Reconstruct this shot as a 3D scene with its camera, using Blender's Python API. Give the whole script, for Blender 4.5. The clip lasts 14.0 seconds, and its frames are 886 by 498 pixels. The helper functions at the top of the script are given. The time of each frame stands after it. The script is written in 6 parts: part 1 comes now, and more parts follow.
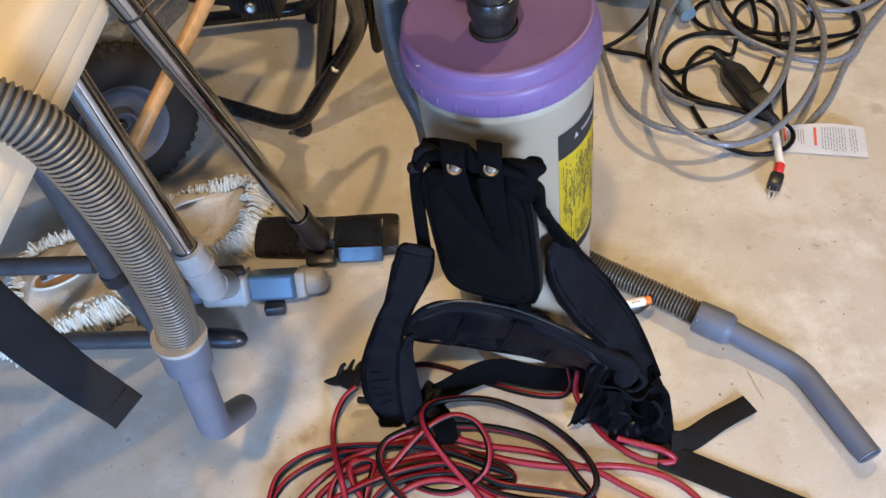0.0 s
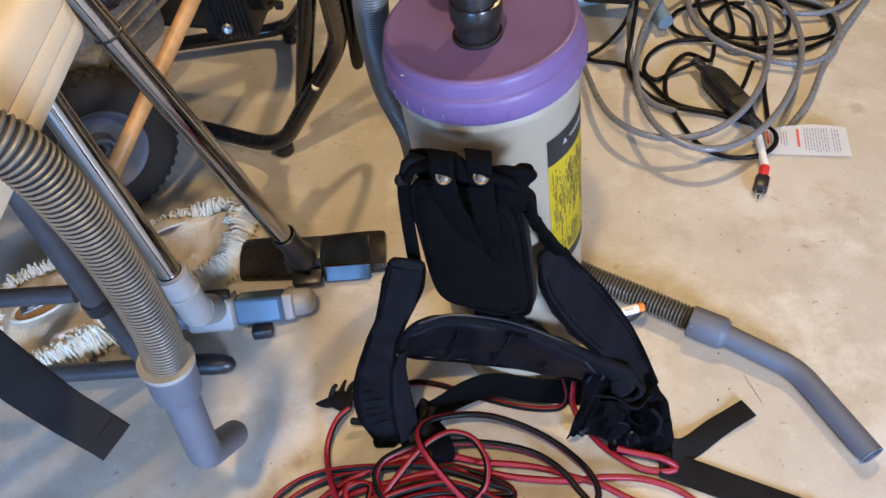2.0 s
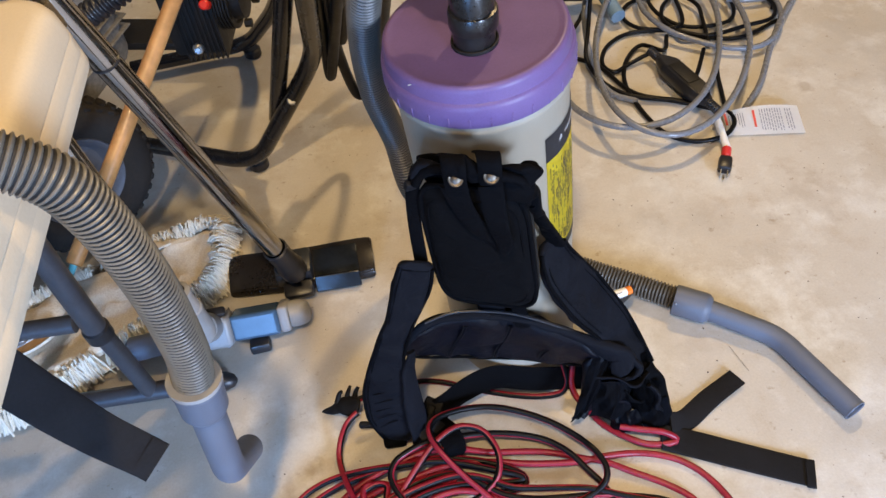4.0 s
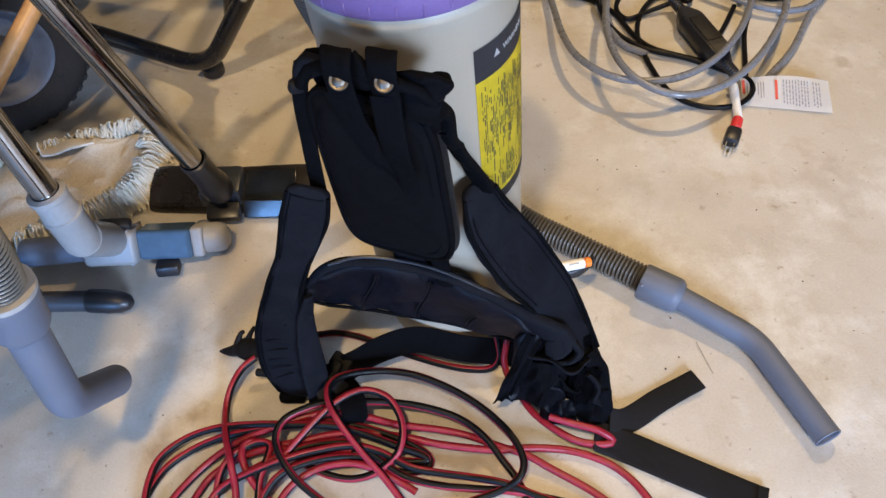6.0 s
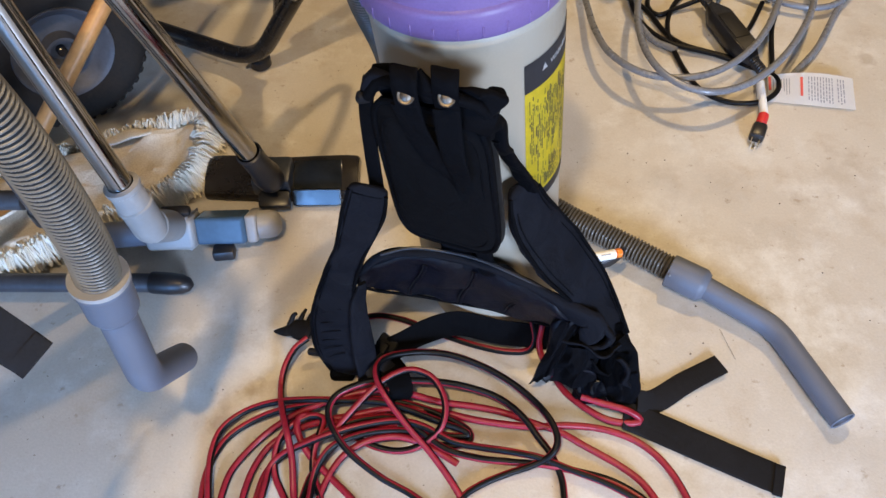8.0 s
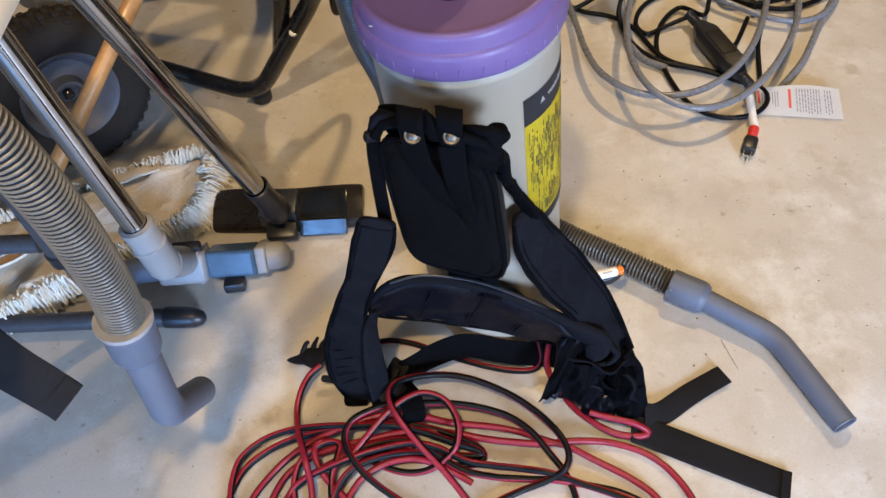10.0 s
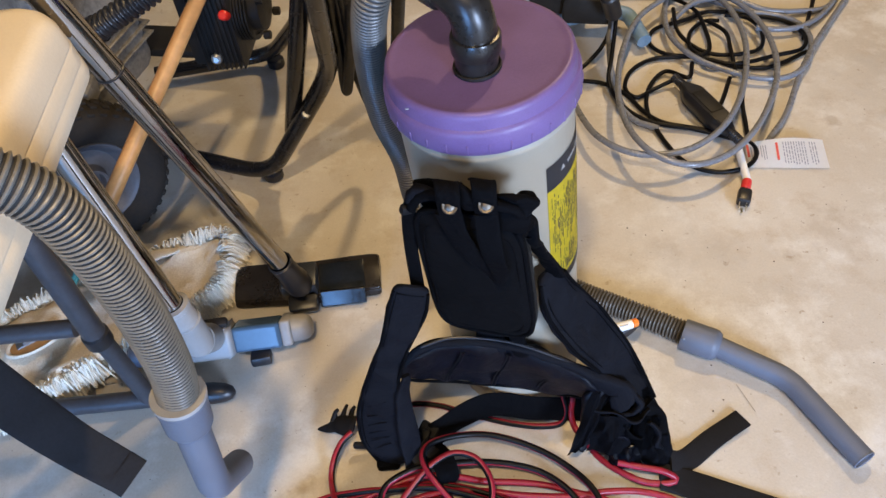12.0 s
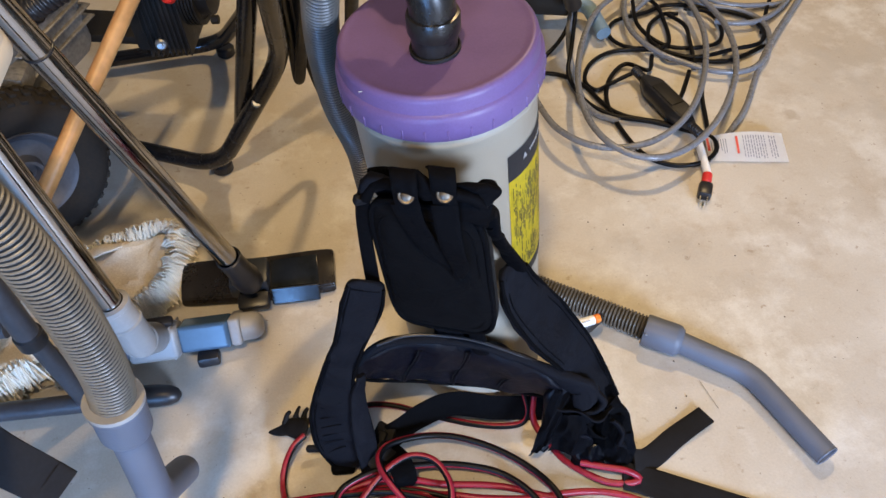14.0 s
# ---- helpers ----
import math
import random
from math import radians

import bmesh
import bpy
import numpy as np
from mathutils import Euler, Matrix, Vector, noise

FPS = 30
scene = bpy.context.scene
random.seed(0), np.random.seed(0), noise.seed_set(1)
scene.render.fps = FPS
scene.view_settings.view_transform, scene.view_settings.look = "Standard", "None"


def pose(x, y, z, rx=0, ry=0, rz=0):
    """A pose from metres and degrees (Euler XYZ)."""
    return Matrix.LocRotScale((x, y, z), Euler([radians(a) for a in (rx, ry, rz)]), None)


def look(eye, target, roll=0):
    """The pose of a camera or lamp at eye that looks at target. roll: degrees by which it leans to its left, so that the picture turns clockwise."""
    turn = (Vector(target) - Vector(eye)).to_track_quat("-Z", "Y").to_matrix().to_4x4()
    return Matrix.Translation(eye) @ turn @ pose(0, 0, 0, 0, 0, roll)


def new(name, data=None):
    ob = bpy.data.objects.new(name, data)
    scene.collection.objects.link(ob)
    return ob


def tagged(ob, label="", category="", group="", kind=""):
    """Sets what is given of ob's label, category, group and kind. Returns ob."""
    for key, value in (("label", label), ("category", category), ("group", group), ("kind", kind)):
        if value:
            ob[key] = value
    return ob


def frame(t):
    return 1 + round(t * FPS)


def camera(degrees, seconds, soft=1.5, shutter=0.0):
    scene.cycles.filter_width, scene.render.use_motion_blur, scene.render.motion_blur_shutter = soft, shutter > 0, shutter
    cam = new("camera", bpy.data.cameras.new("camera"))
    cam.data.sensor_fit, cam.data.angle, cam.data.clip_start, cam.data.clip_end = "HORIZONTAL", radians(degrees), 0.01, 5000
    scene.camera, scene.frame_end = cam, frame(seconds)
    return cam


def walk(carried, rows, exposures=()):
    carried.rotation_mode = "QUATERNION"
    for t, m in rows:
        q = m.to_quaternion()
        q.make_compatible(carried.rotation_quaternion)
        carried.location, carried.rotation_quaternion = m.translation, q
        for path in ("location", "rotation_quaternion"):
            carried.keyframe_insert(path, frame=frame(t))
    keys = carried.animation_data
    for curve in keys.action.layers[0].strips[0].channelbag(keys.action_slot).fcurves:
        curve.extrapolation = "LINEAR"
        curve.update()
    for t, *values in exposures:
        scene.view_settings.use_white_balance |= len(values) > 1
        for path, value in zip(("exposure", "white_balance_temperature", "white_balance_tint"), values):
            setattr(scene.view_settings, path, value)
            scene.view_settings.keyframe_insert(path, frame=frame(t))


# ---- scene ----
cam = camera(58.4, 14.0)
PATH = [
    (0, (0.038, 0.016, 1.136), (-0.096, 1.266, -0.419), -6.4),
    (0.5, (0.034, 0.02, 1.144), (-0.102, 1.291, -0.395), -5.8),
    (1, (0.039, 0.02, 1.142), (-0.1, 1.305, -0.384), -5.6),
    (1.5, (0.048, 0.024, 1.113), (-0.072, 1.319, -0.406), -5.9),
    (2, (0.028, 0.021, 1.118), (-0.062, 1.309, -0.409), -7.0),
    (4.3, (-0.045, 0.001, 1.15), (0.015, 1.283, -0.384), -6.4),
    (4.5, (-0.037, 0.011, 1.13), (0.022, 1.302, -0.397), -5.7),
    (5, (-0.008, 0.029, 1.097), (0.012, 1.31, -0.439), -4.7),
    (5.5, (0.077, 0.081, 1.023), (0.058, 1.317, -0.549), -3.6),
    (6, (0.093, 0.087, 0.99), (0.055, 1.294, -0.605), -2.2),
    (6.5, (0.089, 0.088, 0.971), (0.043, 1.26, -0.65), -1.3),
    (7, (0.074, 0.082, 0.991), (0.02, 1.237, -0.641), -1.3),
    (7.5, (0.062, 0.072, 1.022), (-0.003, 1.224, -0.611), -2.1),
    (7.7, (0.062, 0.063, 1.046), (-0.013, 1.217, -0.585), -2.7),
    (9.8, (0.042, 0.047, 1.095), (-0.032, 1.219, -0.524), -5.4),
    (10, (0.051, 0.051, 1.101), (-0.025, 1.237, -0.508), -5.4),
    (10.5, (0.069, 0.057, 1.143), (-0.021, 1.265, -0.449), -5.8),
    (11, (0.056, 0.057, 1.151), (-0.032, 1.298, -0.415), -6.2),
    (11.5, (0.03, 0.033, 1.154), (-0.033, 1.316, -0.38), -6.5),
    (12, (-0.002, 0.021, 1.145), (-0.029, 1.332, -0.365), -6.6),
    (12.5, (-0.012, 0.024, 1.15), (0.004, 1.357, -0.341), -6.2),
    (13, (-0.009, 0.029, 1.144), (0.04, 1.371, -0.339), -5.2),
    (13.5, (0.002, 0.035, 1.143), (0.067, 1.366, -0.348), -4.3),
    (14, (-0.002, 0.047, 1.106), (0.077, 1.345, -0.413), -3.2),
]
walk(cam, [(t, look(eye, target, roll)) for t, eye, target, roll in PATH])


# ---- light ----
def daylight_and_lamps():
    w = bpy.data.worlds.new("world")
    scene.world = w
    w.use_nodes = True
    nt = w.node_tree
    sky = nt.nodes.new("ShaderNodeTexSky")
    sky.sky_type, sky.sun_disc = "NISHITA", False
    sky.sun_elevation, sky.sun_rotation = radians(35), radians(200)
    bg = nt.nodes["Background"]
    bg.inputs["Strength"].default_value = 0.1
    nt.links.new(sky.outputs["Color"], bg.inputs["Color"])

    def area(name, m, sx, sy, watts, colour):
        d = bpy.data.lights.new(name, "AREA")
        d.shape, d.size, d.size_y, d.energy, d.color = "RECTANGLE", sx, sy, watts, colour
        o = new(name, d)
        o.matrix_world = m
        return o

    # daylight in the opening of the window, warm bulbs under the ceiling
    area("window_daylight", look((1.3, -1.93, 0.98), (0.1, 0.8, 0.1)), 0.7, 0.9, 180, (0.50, 0.66, 1.0))
    area("window_daylight", look((-0.98, -1.93, 0.72), (-0.2, 0.95, 0.15)), 0.75, 1.2, 102, (0.16, 0.42, 1.0))
    area("ceiling_bulb_light", look((0.9, 2.05, 2.46), (0.9, 2.05, 0)), 0.14, 0.14, 46, (1.0, 0.70, 0.35))
    area("ceiling_bulb_light", look((-0.19, -0.22, 2.46), (-0.19, -0.22, 0)), 0.1, 0.1, 46, (1.0, 0.70, 0.35))



daylight_and_lamps()
scene.view_settings.exposure = -0.13


# ---- materials ----
def material(name, colour, rough=0.6, metal=0.0, var=0.12, scale=18.0, fine=160.0, bump=0.15, depth=0.001, coat=0.0, tint=None, per_object=0.0, spec=0.5):
    """A surface with blotches and grain at two sizes, in metres of the object's own space."""
    m = bpy.data.materials.new(name)
    m.use_nodes = True
    nt, L = m.node_tree, m.node_tree.links
    b = nt.nodes["Principled BSDF"]
    b.inputs["Metallic"].default_value = metal
    b.inputs["Coat Weight"].default_value = coat
    b.inputs["Specular IOR Level"].default_value = spec
    tc = nt.nodes.new("ShaderNodeTexCoord")
    n1, n2 = nt.nodes.new("ShaderNodeTexNoise"), nt.nodes.new("ShaderNodeTexNoise")
    n1.inputs["Scale"].default_value, n1.inputs["Detail"].default_value = scale, 5
    n2.inputs["Scale"].default_value, n2.inputs["Detail"].default_value = fine, 3
    for n in (n1, n2):
        L.new(tc.outputs["Object"], n.inputs["Vector"])
    mixed = nt.nodes.new("ShaderNodeMath")
    mixed.operation = "MULTIPLY_ADD"
    mixed.inputs[1].default_value = 0.45
    half = nt.nodes.new("ShaderNodeMath")
    half.operation = "MULTIPLY"
    half.inputs[1].default_value = 0.55
    L.new(n1.outputs["Fac"], half.inputs[0])
    L.new(n2.outputs["Fac"], mixed.inputs[0])
    L.new(half.outputs[0], mixed.inputs[2])
    ramp = nt.nodes.new("ShaderNodeValToRGB")
    e = ramp.color_ramp.elements
    e[0].position, e[1].position = 0.3, 0.7
    lo = tint or tuple(c * (1 - var * 1.6) for c in colour)
    hi = tuple(min(1, c * (1 + var)) for c in colour)
    e[0].color, e[1].color = (*lo, 1), (*hi, 1)
    L.new(mixed.outputs[0], ramp.inputs["Fac"])
    if per_object:
        info, hsv = nt.nodes.new("ShaderNodeObjectInfo"), nt.nodes.new("ShaderNodeHueSaturation")
        rng = nt.nodes.new("ShaderNodeMapRange")
        rng.inputs["To Min"].default_value, rng.inputs["To Max"].default_value = 1 - per_object, 1 + per_object
        L.new(info.outputs["Random"], rng.inputs["Value"])
        L.new(rng.outputs["Result"], hsv.inputs["Value"])
        L.new(ramp.outputs["Color"], hsv.inputs["Color"])
        L.new(hsv.outputs["Color"], b.inputs["Base Color"])
    else:
        L.new(ramp.outputs["Color"], b.inputs["Base Color"])
    r = nt.nodes.new("ShaderNodeMapRange")
    r.inputs["From Min"].default_value, r.inputs["From Max"].default_value = 0.3, 0.7
    r.inputs["To Min"].default_value, r.inputs["To Max"].default_value = max(0.03, rough - 0.08), min(1, rough + 0.1)
    L.new(mixed.outputs[0], r.inputs["Value"])
    L.new(r.outputs["Result"], b.inputs["Roughness"])
    if bump:
        bp = nt.nodes.new("ShaderNodeBump")
        bp.inputs["Strength"].default_value, bp.inputs["Distance"].default_value = bump, depth
        L.new(n2.outputs["Fac"], bp.inputs["Height"])
        L.new(bp.outputs["Normal"], b.inputs["Normal"])
    return m


def weave(name, colour, rough=0.85, pitch=700.0, axis="X", bump=0.5, spec=0.07, crease=0.6):
    """Woven cloth or webbing: a fine rib over blotches."""
    m = material(name, colour, rough, 0, 0.25, 14, 300, 0, spec=spec)
    nt, L = m.node_tree, m.node_tree.links
    tc, wv, bp = nt.nodes.new("ShaderNodeTexCoord"), nt.nodes.new("ShaderNodeTexWave"), nt.nodes.new("ShaderNodeBump")
    wv.bands_direction = axis
    wv.inputs["Scale"].default_value, wv.inputs["Distortion"].default_value = pitch / 6.28, 1.5
    L.new(tc.outputs["Object"], wv.inputs["Vector"])
    bp.inputs["Strength"].default_value, bp.inputs["Distance"].default_value = bump, 0.0006
    L.new(wv.outputs["Fac"], bp.inputs["Height"])
    # soft creases of the cloth
    cr, b2 = nt.nodes.new("ShaderNodeTexNoise"), nt.nodes.new("ShaderNodeBump")
    cr.inputs["Scale"].default_value, cr.inputs["Detail"].default_value, cr.inputs["Distortion"].default_value = 22, 3, 0.6
    L.new(tc.outputs["Object"], cr.inputs["Vector"])
    b2.inputs["Strength"].default_value, b2.inputs["Distance"].default_value = crease, 0.011
    L.new(cr.outputs["Fac"], b2.inputs["Height"])
    L.new(bp.outputs["Normal"], b2.inputs["Normal"])
    L.new(b2.outputs["Normal"], nt.nodes["Principled BSDF"].inputs["Normal"])
    return m


def concrete(name):
    m = bpy.data.materials.new(name)
    m.use_nodes = True
    nt, L = m.node_tree, m.node_tree.links
    b = nt.nodes["Principled BSDF"]
    tc = nt.nodes.new("ShaderNodeTexCoord")

    def noise_at(scale, detail, lo, hi, rough=0.6):
        n, r = nt.nodes.new("ShaderNodeTexNoise"), nt.nodes.new("ShaderNodeValToRGB")
        n.inputs["Scale"].default_value, n.inputs["Detail"].default_value, n.inputs["Roughness"].default_value = scale, detail, rough
        L.new(tc.outputs["Object"], n.inputs["Vector"])
        r.color_ramp.elements[0].position, r.color_ramp.elements[1].position = lo, hi
        L.new(n.outputs["Fac"], r.inputs["Fac"])
        return r

    def mix(kind, fac, a, c):
        x = nt.nodes.new("ShaderNodeMix")
        x.data_type, x.blend_type = "RGBA", kind
        if isinstance(fac, float):
            x.inputs["Factor"].default_value = fac
        else:
            L.new(fac, x.inputs["Factor"])
        for slot, v in ((6, a), (7, c)):
            if isinstance(v, tuple):
                x.inputs[slot].default_value = (*v, 1)
            else:
                L.new(v, x.inputs[slot])
        return x.outputs[2]

    clouds = noise_at(2.2, 6, 0.3, 0.72)
    blot = noise_at(13, 8, 0.52, 0.72, 0.7)
    pale = noise_at(6, 8, 0.5, 0.64, 0.68)
    dirt = noise_at(42, 4, 0.64, 0.72)
    grit = noise_at(260, 2, 0.25, 0.8)
    smear = noise_at(30, 5, 0.2, 0.8)

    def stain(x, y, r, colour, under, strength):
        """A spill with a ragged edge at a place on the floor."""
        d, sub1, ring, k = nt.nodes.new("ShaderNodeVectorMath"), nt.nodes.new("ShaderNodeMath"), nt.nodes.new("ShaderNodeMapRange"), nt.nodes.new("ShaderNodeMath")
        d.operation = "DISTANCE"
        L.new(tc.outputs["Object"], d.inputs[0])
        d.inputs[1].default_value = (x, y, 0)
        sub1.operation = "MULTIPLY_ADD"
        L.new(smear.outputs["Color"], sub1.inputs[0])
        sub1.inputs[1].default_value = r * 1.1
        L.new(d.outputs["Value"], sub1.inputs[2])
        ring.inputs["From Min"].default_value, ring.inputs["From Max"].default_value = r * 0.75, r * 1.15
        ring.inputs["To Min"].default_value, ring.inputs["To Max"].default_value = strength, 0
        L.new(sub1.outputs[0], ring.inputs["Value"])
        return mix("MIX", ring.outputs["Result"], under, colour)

    pits = noise_at(75, 2, 0.74, 0.78)
    c = mix("MIX", clouds.outputs["Color"], (0.45, 0.40, 0.325), (0.60, 0.57, 0.51))
    c = mix("MIX", blot.outputs["Color"], c, (0.455, 0.39, 0.305))
    c = mix("MIX", pale.outputs["Color"], c, (0.62, 0.60, 0.55))
    c = mix("MIX", dirt.outputs["Color"], c, (0.38, 0.32, 0.25))
    c = mix("MULTIPLY", 0.12, c, grit.outputs["Color"])
    soot = noise_at(3.3, 8, 0.52, 0.74, 0.7)
    fleck = noise_at(120, 2, 0.715, 0.755)
    half = nt.nodes.new("ShaderNodeMath")
    half.operation = "MULTIPLY"
    half.inputs[1].default_value = 0.6
    L.new(soot.outputs["Color"], half.inputs[0])
    c = mix("MIX", half.outputs[0], c, (0.37, 0.35, 0.32))
    c = mix("MIX", fleck.outputs["Color"], c, (0.30, 0.26, 0.21))
    c = mix("MIX", pits.outputs["Color"], c, (0.2, 0.17, 0.14))
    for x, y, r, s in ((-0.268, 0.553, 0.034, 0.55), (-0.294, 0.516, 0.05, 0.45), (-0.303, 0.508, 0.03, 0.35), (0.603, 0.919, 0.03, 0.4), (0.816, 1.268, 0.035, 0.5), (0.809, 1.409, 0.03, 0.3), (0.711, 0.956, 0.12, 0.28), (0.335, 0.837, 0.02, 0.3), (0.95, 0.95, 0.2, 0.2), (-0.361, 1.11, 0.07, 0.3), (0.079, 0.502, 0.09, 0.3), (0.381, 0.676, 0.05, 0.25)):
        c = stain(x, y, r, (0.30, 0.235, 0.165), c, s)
    L.new(c, b.inputs["Base Color"])
    b.inputs["Roughness"].default_value = 0.55
    bp = nt.nodes.new("ShaderNodeBump")
    bp.inputs["Strength"].default_value, bp.inputs["Distance"].default_value = 0.15, 0.0012
    L.new(grit.outputs["Color"], bp.inputs["Height"])
    L.new(bp.outputs["Normal"], b.inputs["Normal"])
    return m


CONCRETE = concrete("concrete_floor")
BRUSH_BLUE = material("glossy_blue_grey_plastic", (0.05, 0.09, 0.14), 0.18, var=0.1, scale=40, fine=90, bump=0.08, depth=0.0015, spec=0.24)
WALL = material("wall_paint", (0.22, 0.20, 0.17), 0.8, var=0.06, scale=3)
CEILING = material("ceiling_board", (0.20, 0.18, 0.15), 0.85, var=0.06, scale=3)
PURPLE = material("purple_plastic", (0.125, 0.078, 0.188), 0.4, var=0.1, scale=22, fine=420, bump=0.15, depth=0.0006, spec=0.3)
GREY_PLASTIC = material("grey_canister_plastic", (0.335, 0.288, 0.215), 0.45, var=0.06, scale=15, fine=500, bump=0.1)
# near-black colour paints the shade between the hose ridges
HOSE_GROOVE_SHADE = material("hose_groove_shade", (0.022, 0.02, 0.018), 0.6, var=0.2, scale=40)
# HOSE_GREY darkened: shade on the canister's hose is put into its colour
HOSE_SHADED = material("shaded_grey_ribbed_hose", (0.092, 0.082, 0.066), 0.34, var=0.12, scale=30, fine=400, bump=0.05)
HOSE_GREY = material("grey_ribbed_hose", (0.135, 0.122, 0.098), 0.36, metal=0.0, var=0.12, scale=30, fine=400, bump=0.05)
WAND_GREY = material("blue_grey_plastic", (0.096, 0.108, 0.136), 0.52, var=0.08, scale=25, fine=500, bump=0.1)
LIGHT_GREY = material("light_grey_plastic", (0.27, 0.262, 0.25), 0.4, var=0.06, scale=25)
ELBOW_BLACK = material("satin_black_pipe_plastic", (0.012, 0.0105, 0.009), 0.3, var=0.3, scale=30, bump=0.03, spec=0.45)
SLATE = material("dark_slate_plastic", (0.021, 0.025, 0.032), 0.42, var=0.15, scale=30, bump=0.05)
TOOL_BLACK = material("scuffed_black_tool_plastic", (0.016, 0.013, 0.011), 0.3, var=0.3, scale=20, fine=200, bump=0.05, spec=0.4)
BLACK_PLASTIC = material("black_plastic", (0.012, 0.012, 0.014), 0.38, var=0.2, scale=30, bump=0.08)
BLACK_GLOSS = material("glossy_black_plastic", (0.010, 0.009, 0.009), 0.12, var=0.2, scale=30, bump=0.02, spec=0.35)
MATTE_BLACK = material("matte_black_buckle_plastic", (0.007, 0.007, 0.008), 0.6, var=0.2, scale=30, bump=0.08, spec=0.12)
SMOKE = material("smoked_plastic", (0.012, 0.014, 0.016), 0.1, var=0.2, scale=30, bump=0.02, spec=0.35)
SMOKE_STRIP = material("smoked_front_strip", (0.012, 0.014, 0.016), 0.12, var=0.1, scale=30, bump=0.03, spec=0.36)
BLACK_PAINT = material("black_painted_steel", (0.010, 0.010, 0.011), 0.22, var=0.2, scale=40, bump=0.04)
LEG_STEEL = material("dark_grey_table_steel", (0.045, 0.045, 0.05), 0.42, var=0.2, scale=25, bump=0.15)
CHROME = material("chromed_steel", (0.37, 0.36, 0.35), 0.08, metal=1.0, var=0.06, scale=25, bump=0.02)
SNAP_METAL = material("nickel_snap", (0.13, 0.11, 0.085), 0.45, metal=1.0, var=0.15, scale=200, bump=0.3)
STEEL = material("bolt_steel", (0.38, 0.38, 0.37), 0.4, metal=1.0, var=0.15, scale=100)
ALUMINIUM = material("dull_cast_aluminium", (0.22, 0.21, 0.19), 0.5, metal=0.4, var=0.4, scale=12, fine=120, bump=0.4)
RUBBER = material("dusty_tyre_rubber", (0.011, 0.0105, 0.010), 0.9, var=0.4, scale=18, fine=150, bump=0.6, tint=(0.024, 0.019, 0.014), spec=0.15)
RIM_GREY = material("grey_wheel_rim", (0.06, 0.062, 0.07), 0.5, var=0.2, scale=30)
PUMP_BLACK = material("pump_black", (0.013, 0.012, 0.011), 0.55, var=0.3, scale=40, bump=0.3, spec=0.25)
RED_CAP = material("red_oil_cap", (0.62, 0.02, 0.012), 0.35, var=0.1)
NYLON = weave("black_nylon_webbing", (0.0016, 0.0017, 0.0023), 0.75, 2200, "X", 0.3, 0.05)
PADDING = weave("navy_black_padded_cloth", (0.0056, 0.006, 0.0082), 0.75, 2400, "DIAGONAL", 0.2)
WEBBING = weave("faded_black_webbing", (0.0125, 0.0122, 0.0132), 0.7, 2200, "X", 0.3, 0.1, 0.2)
MESH_CLOTH = weave("black_mesh_cloth", (0.0021, 0.0021, 0.0025), 0.9, 2400, "DIAGONAL", 0.2)
SATIN = weave("shiny_nylon_lining", (0.0022, 0.0028, 0.0055), 0.4, 2400, "Z", 0.15, 0.14, 0.35)
TABLE_PLASTIC = material("cream_table_plastic", (0.60, 0.51, 0.375), 0.55, var=0.05, scale=8, fine=350, bump=0.35, depth=0.0006)
WOOD = material("varnished_pole_wood", (0.45, 0.225, 0.075), 0.38, var=0.25, scale=9, fine=60, bump=0.1, coat=0.3)
TURQUOISE = material("turquoise_tip", (0.12, 0.55, 0.64), 0.35)
CANVAS = material("soiled_cream_canvas", (0.80, 0.73, 0.60), 0.9, tint=(0.46, 0.35, 0.22), var=0.1, scale=6, fine=400, bump=0.5, depth=0.001)
YARN = material("cotton_mop_yarn", (0.84, 0.77, 0.63), 0.95, var=0.2, scale=60, fine=900, bump=0.6, per_object=0.1)
CORD_RED = material("red_rubber_cord", (0.25, 0.011, 0.024), 0.38, var=0.2, scale=25, bump=0.1, spec=0.35)
CORD_BLACK = material("black_rubber_cord", (0.003, 0.003, 0.0036), 0.42, var=0.25, scale=25, bump=0.1, spec=0.16)
CORD_GREY = material("grey_vinyl_cord", (0.155, 0.16, 0.172), 0.28, var=0.04, scale=25, bump=0.03)
PAPER = material("white_tag_paper", (0.8, 0.79, 0.76), 0.6, var=0.03)
INK = material("grey_print", (0.34, 0.34, 0.36), 0.7)
INK_RED = material("red_print", (0.6, 0.08, 0.05), 0.7)
LABEL_YELLOW = material("worn_yellow_label", (0.74, 0.57, 0.025), 0.45, var=0.12, scale=50)
LABEL_BLACK = material("label_black_print", (0.02, 0.02, 0.02), 0.5)
LABEL_GREY = material("label_dark_band", (0.035, 0.035, 0.04), 0.45)
ORANGE = material("orange_marker_cap", (0.75, 0.2, 0.02), 0.35)
WHITE = material("white_plastic", (0.75, 0.75, 0.73), 0.4, var=0.05)
RED_RUBBER = material("red_plug_sleeve", (0.6, 0.03, 0.03), 0.4)
BRASS = material("plug_blade", (0.75, 0.7, 0.55), 0.3, metal=1.0)
BLUE_TUBE = material("blue_grey_tube", (0.15, 0.235, 0.31), 0.4, var=0.15)
SPECKS = material("dark_floor_grit", (0.07, 0.055, 0.045), 0.9, per_object=0.3)


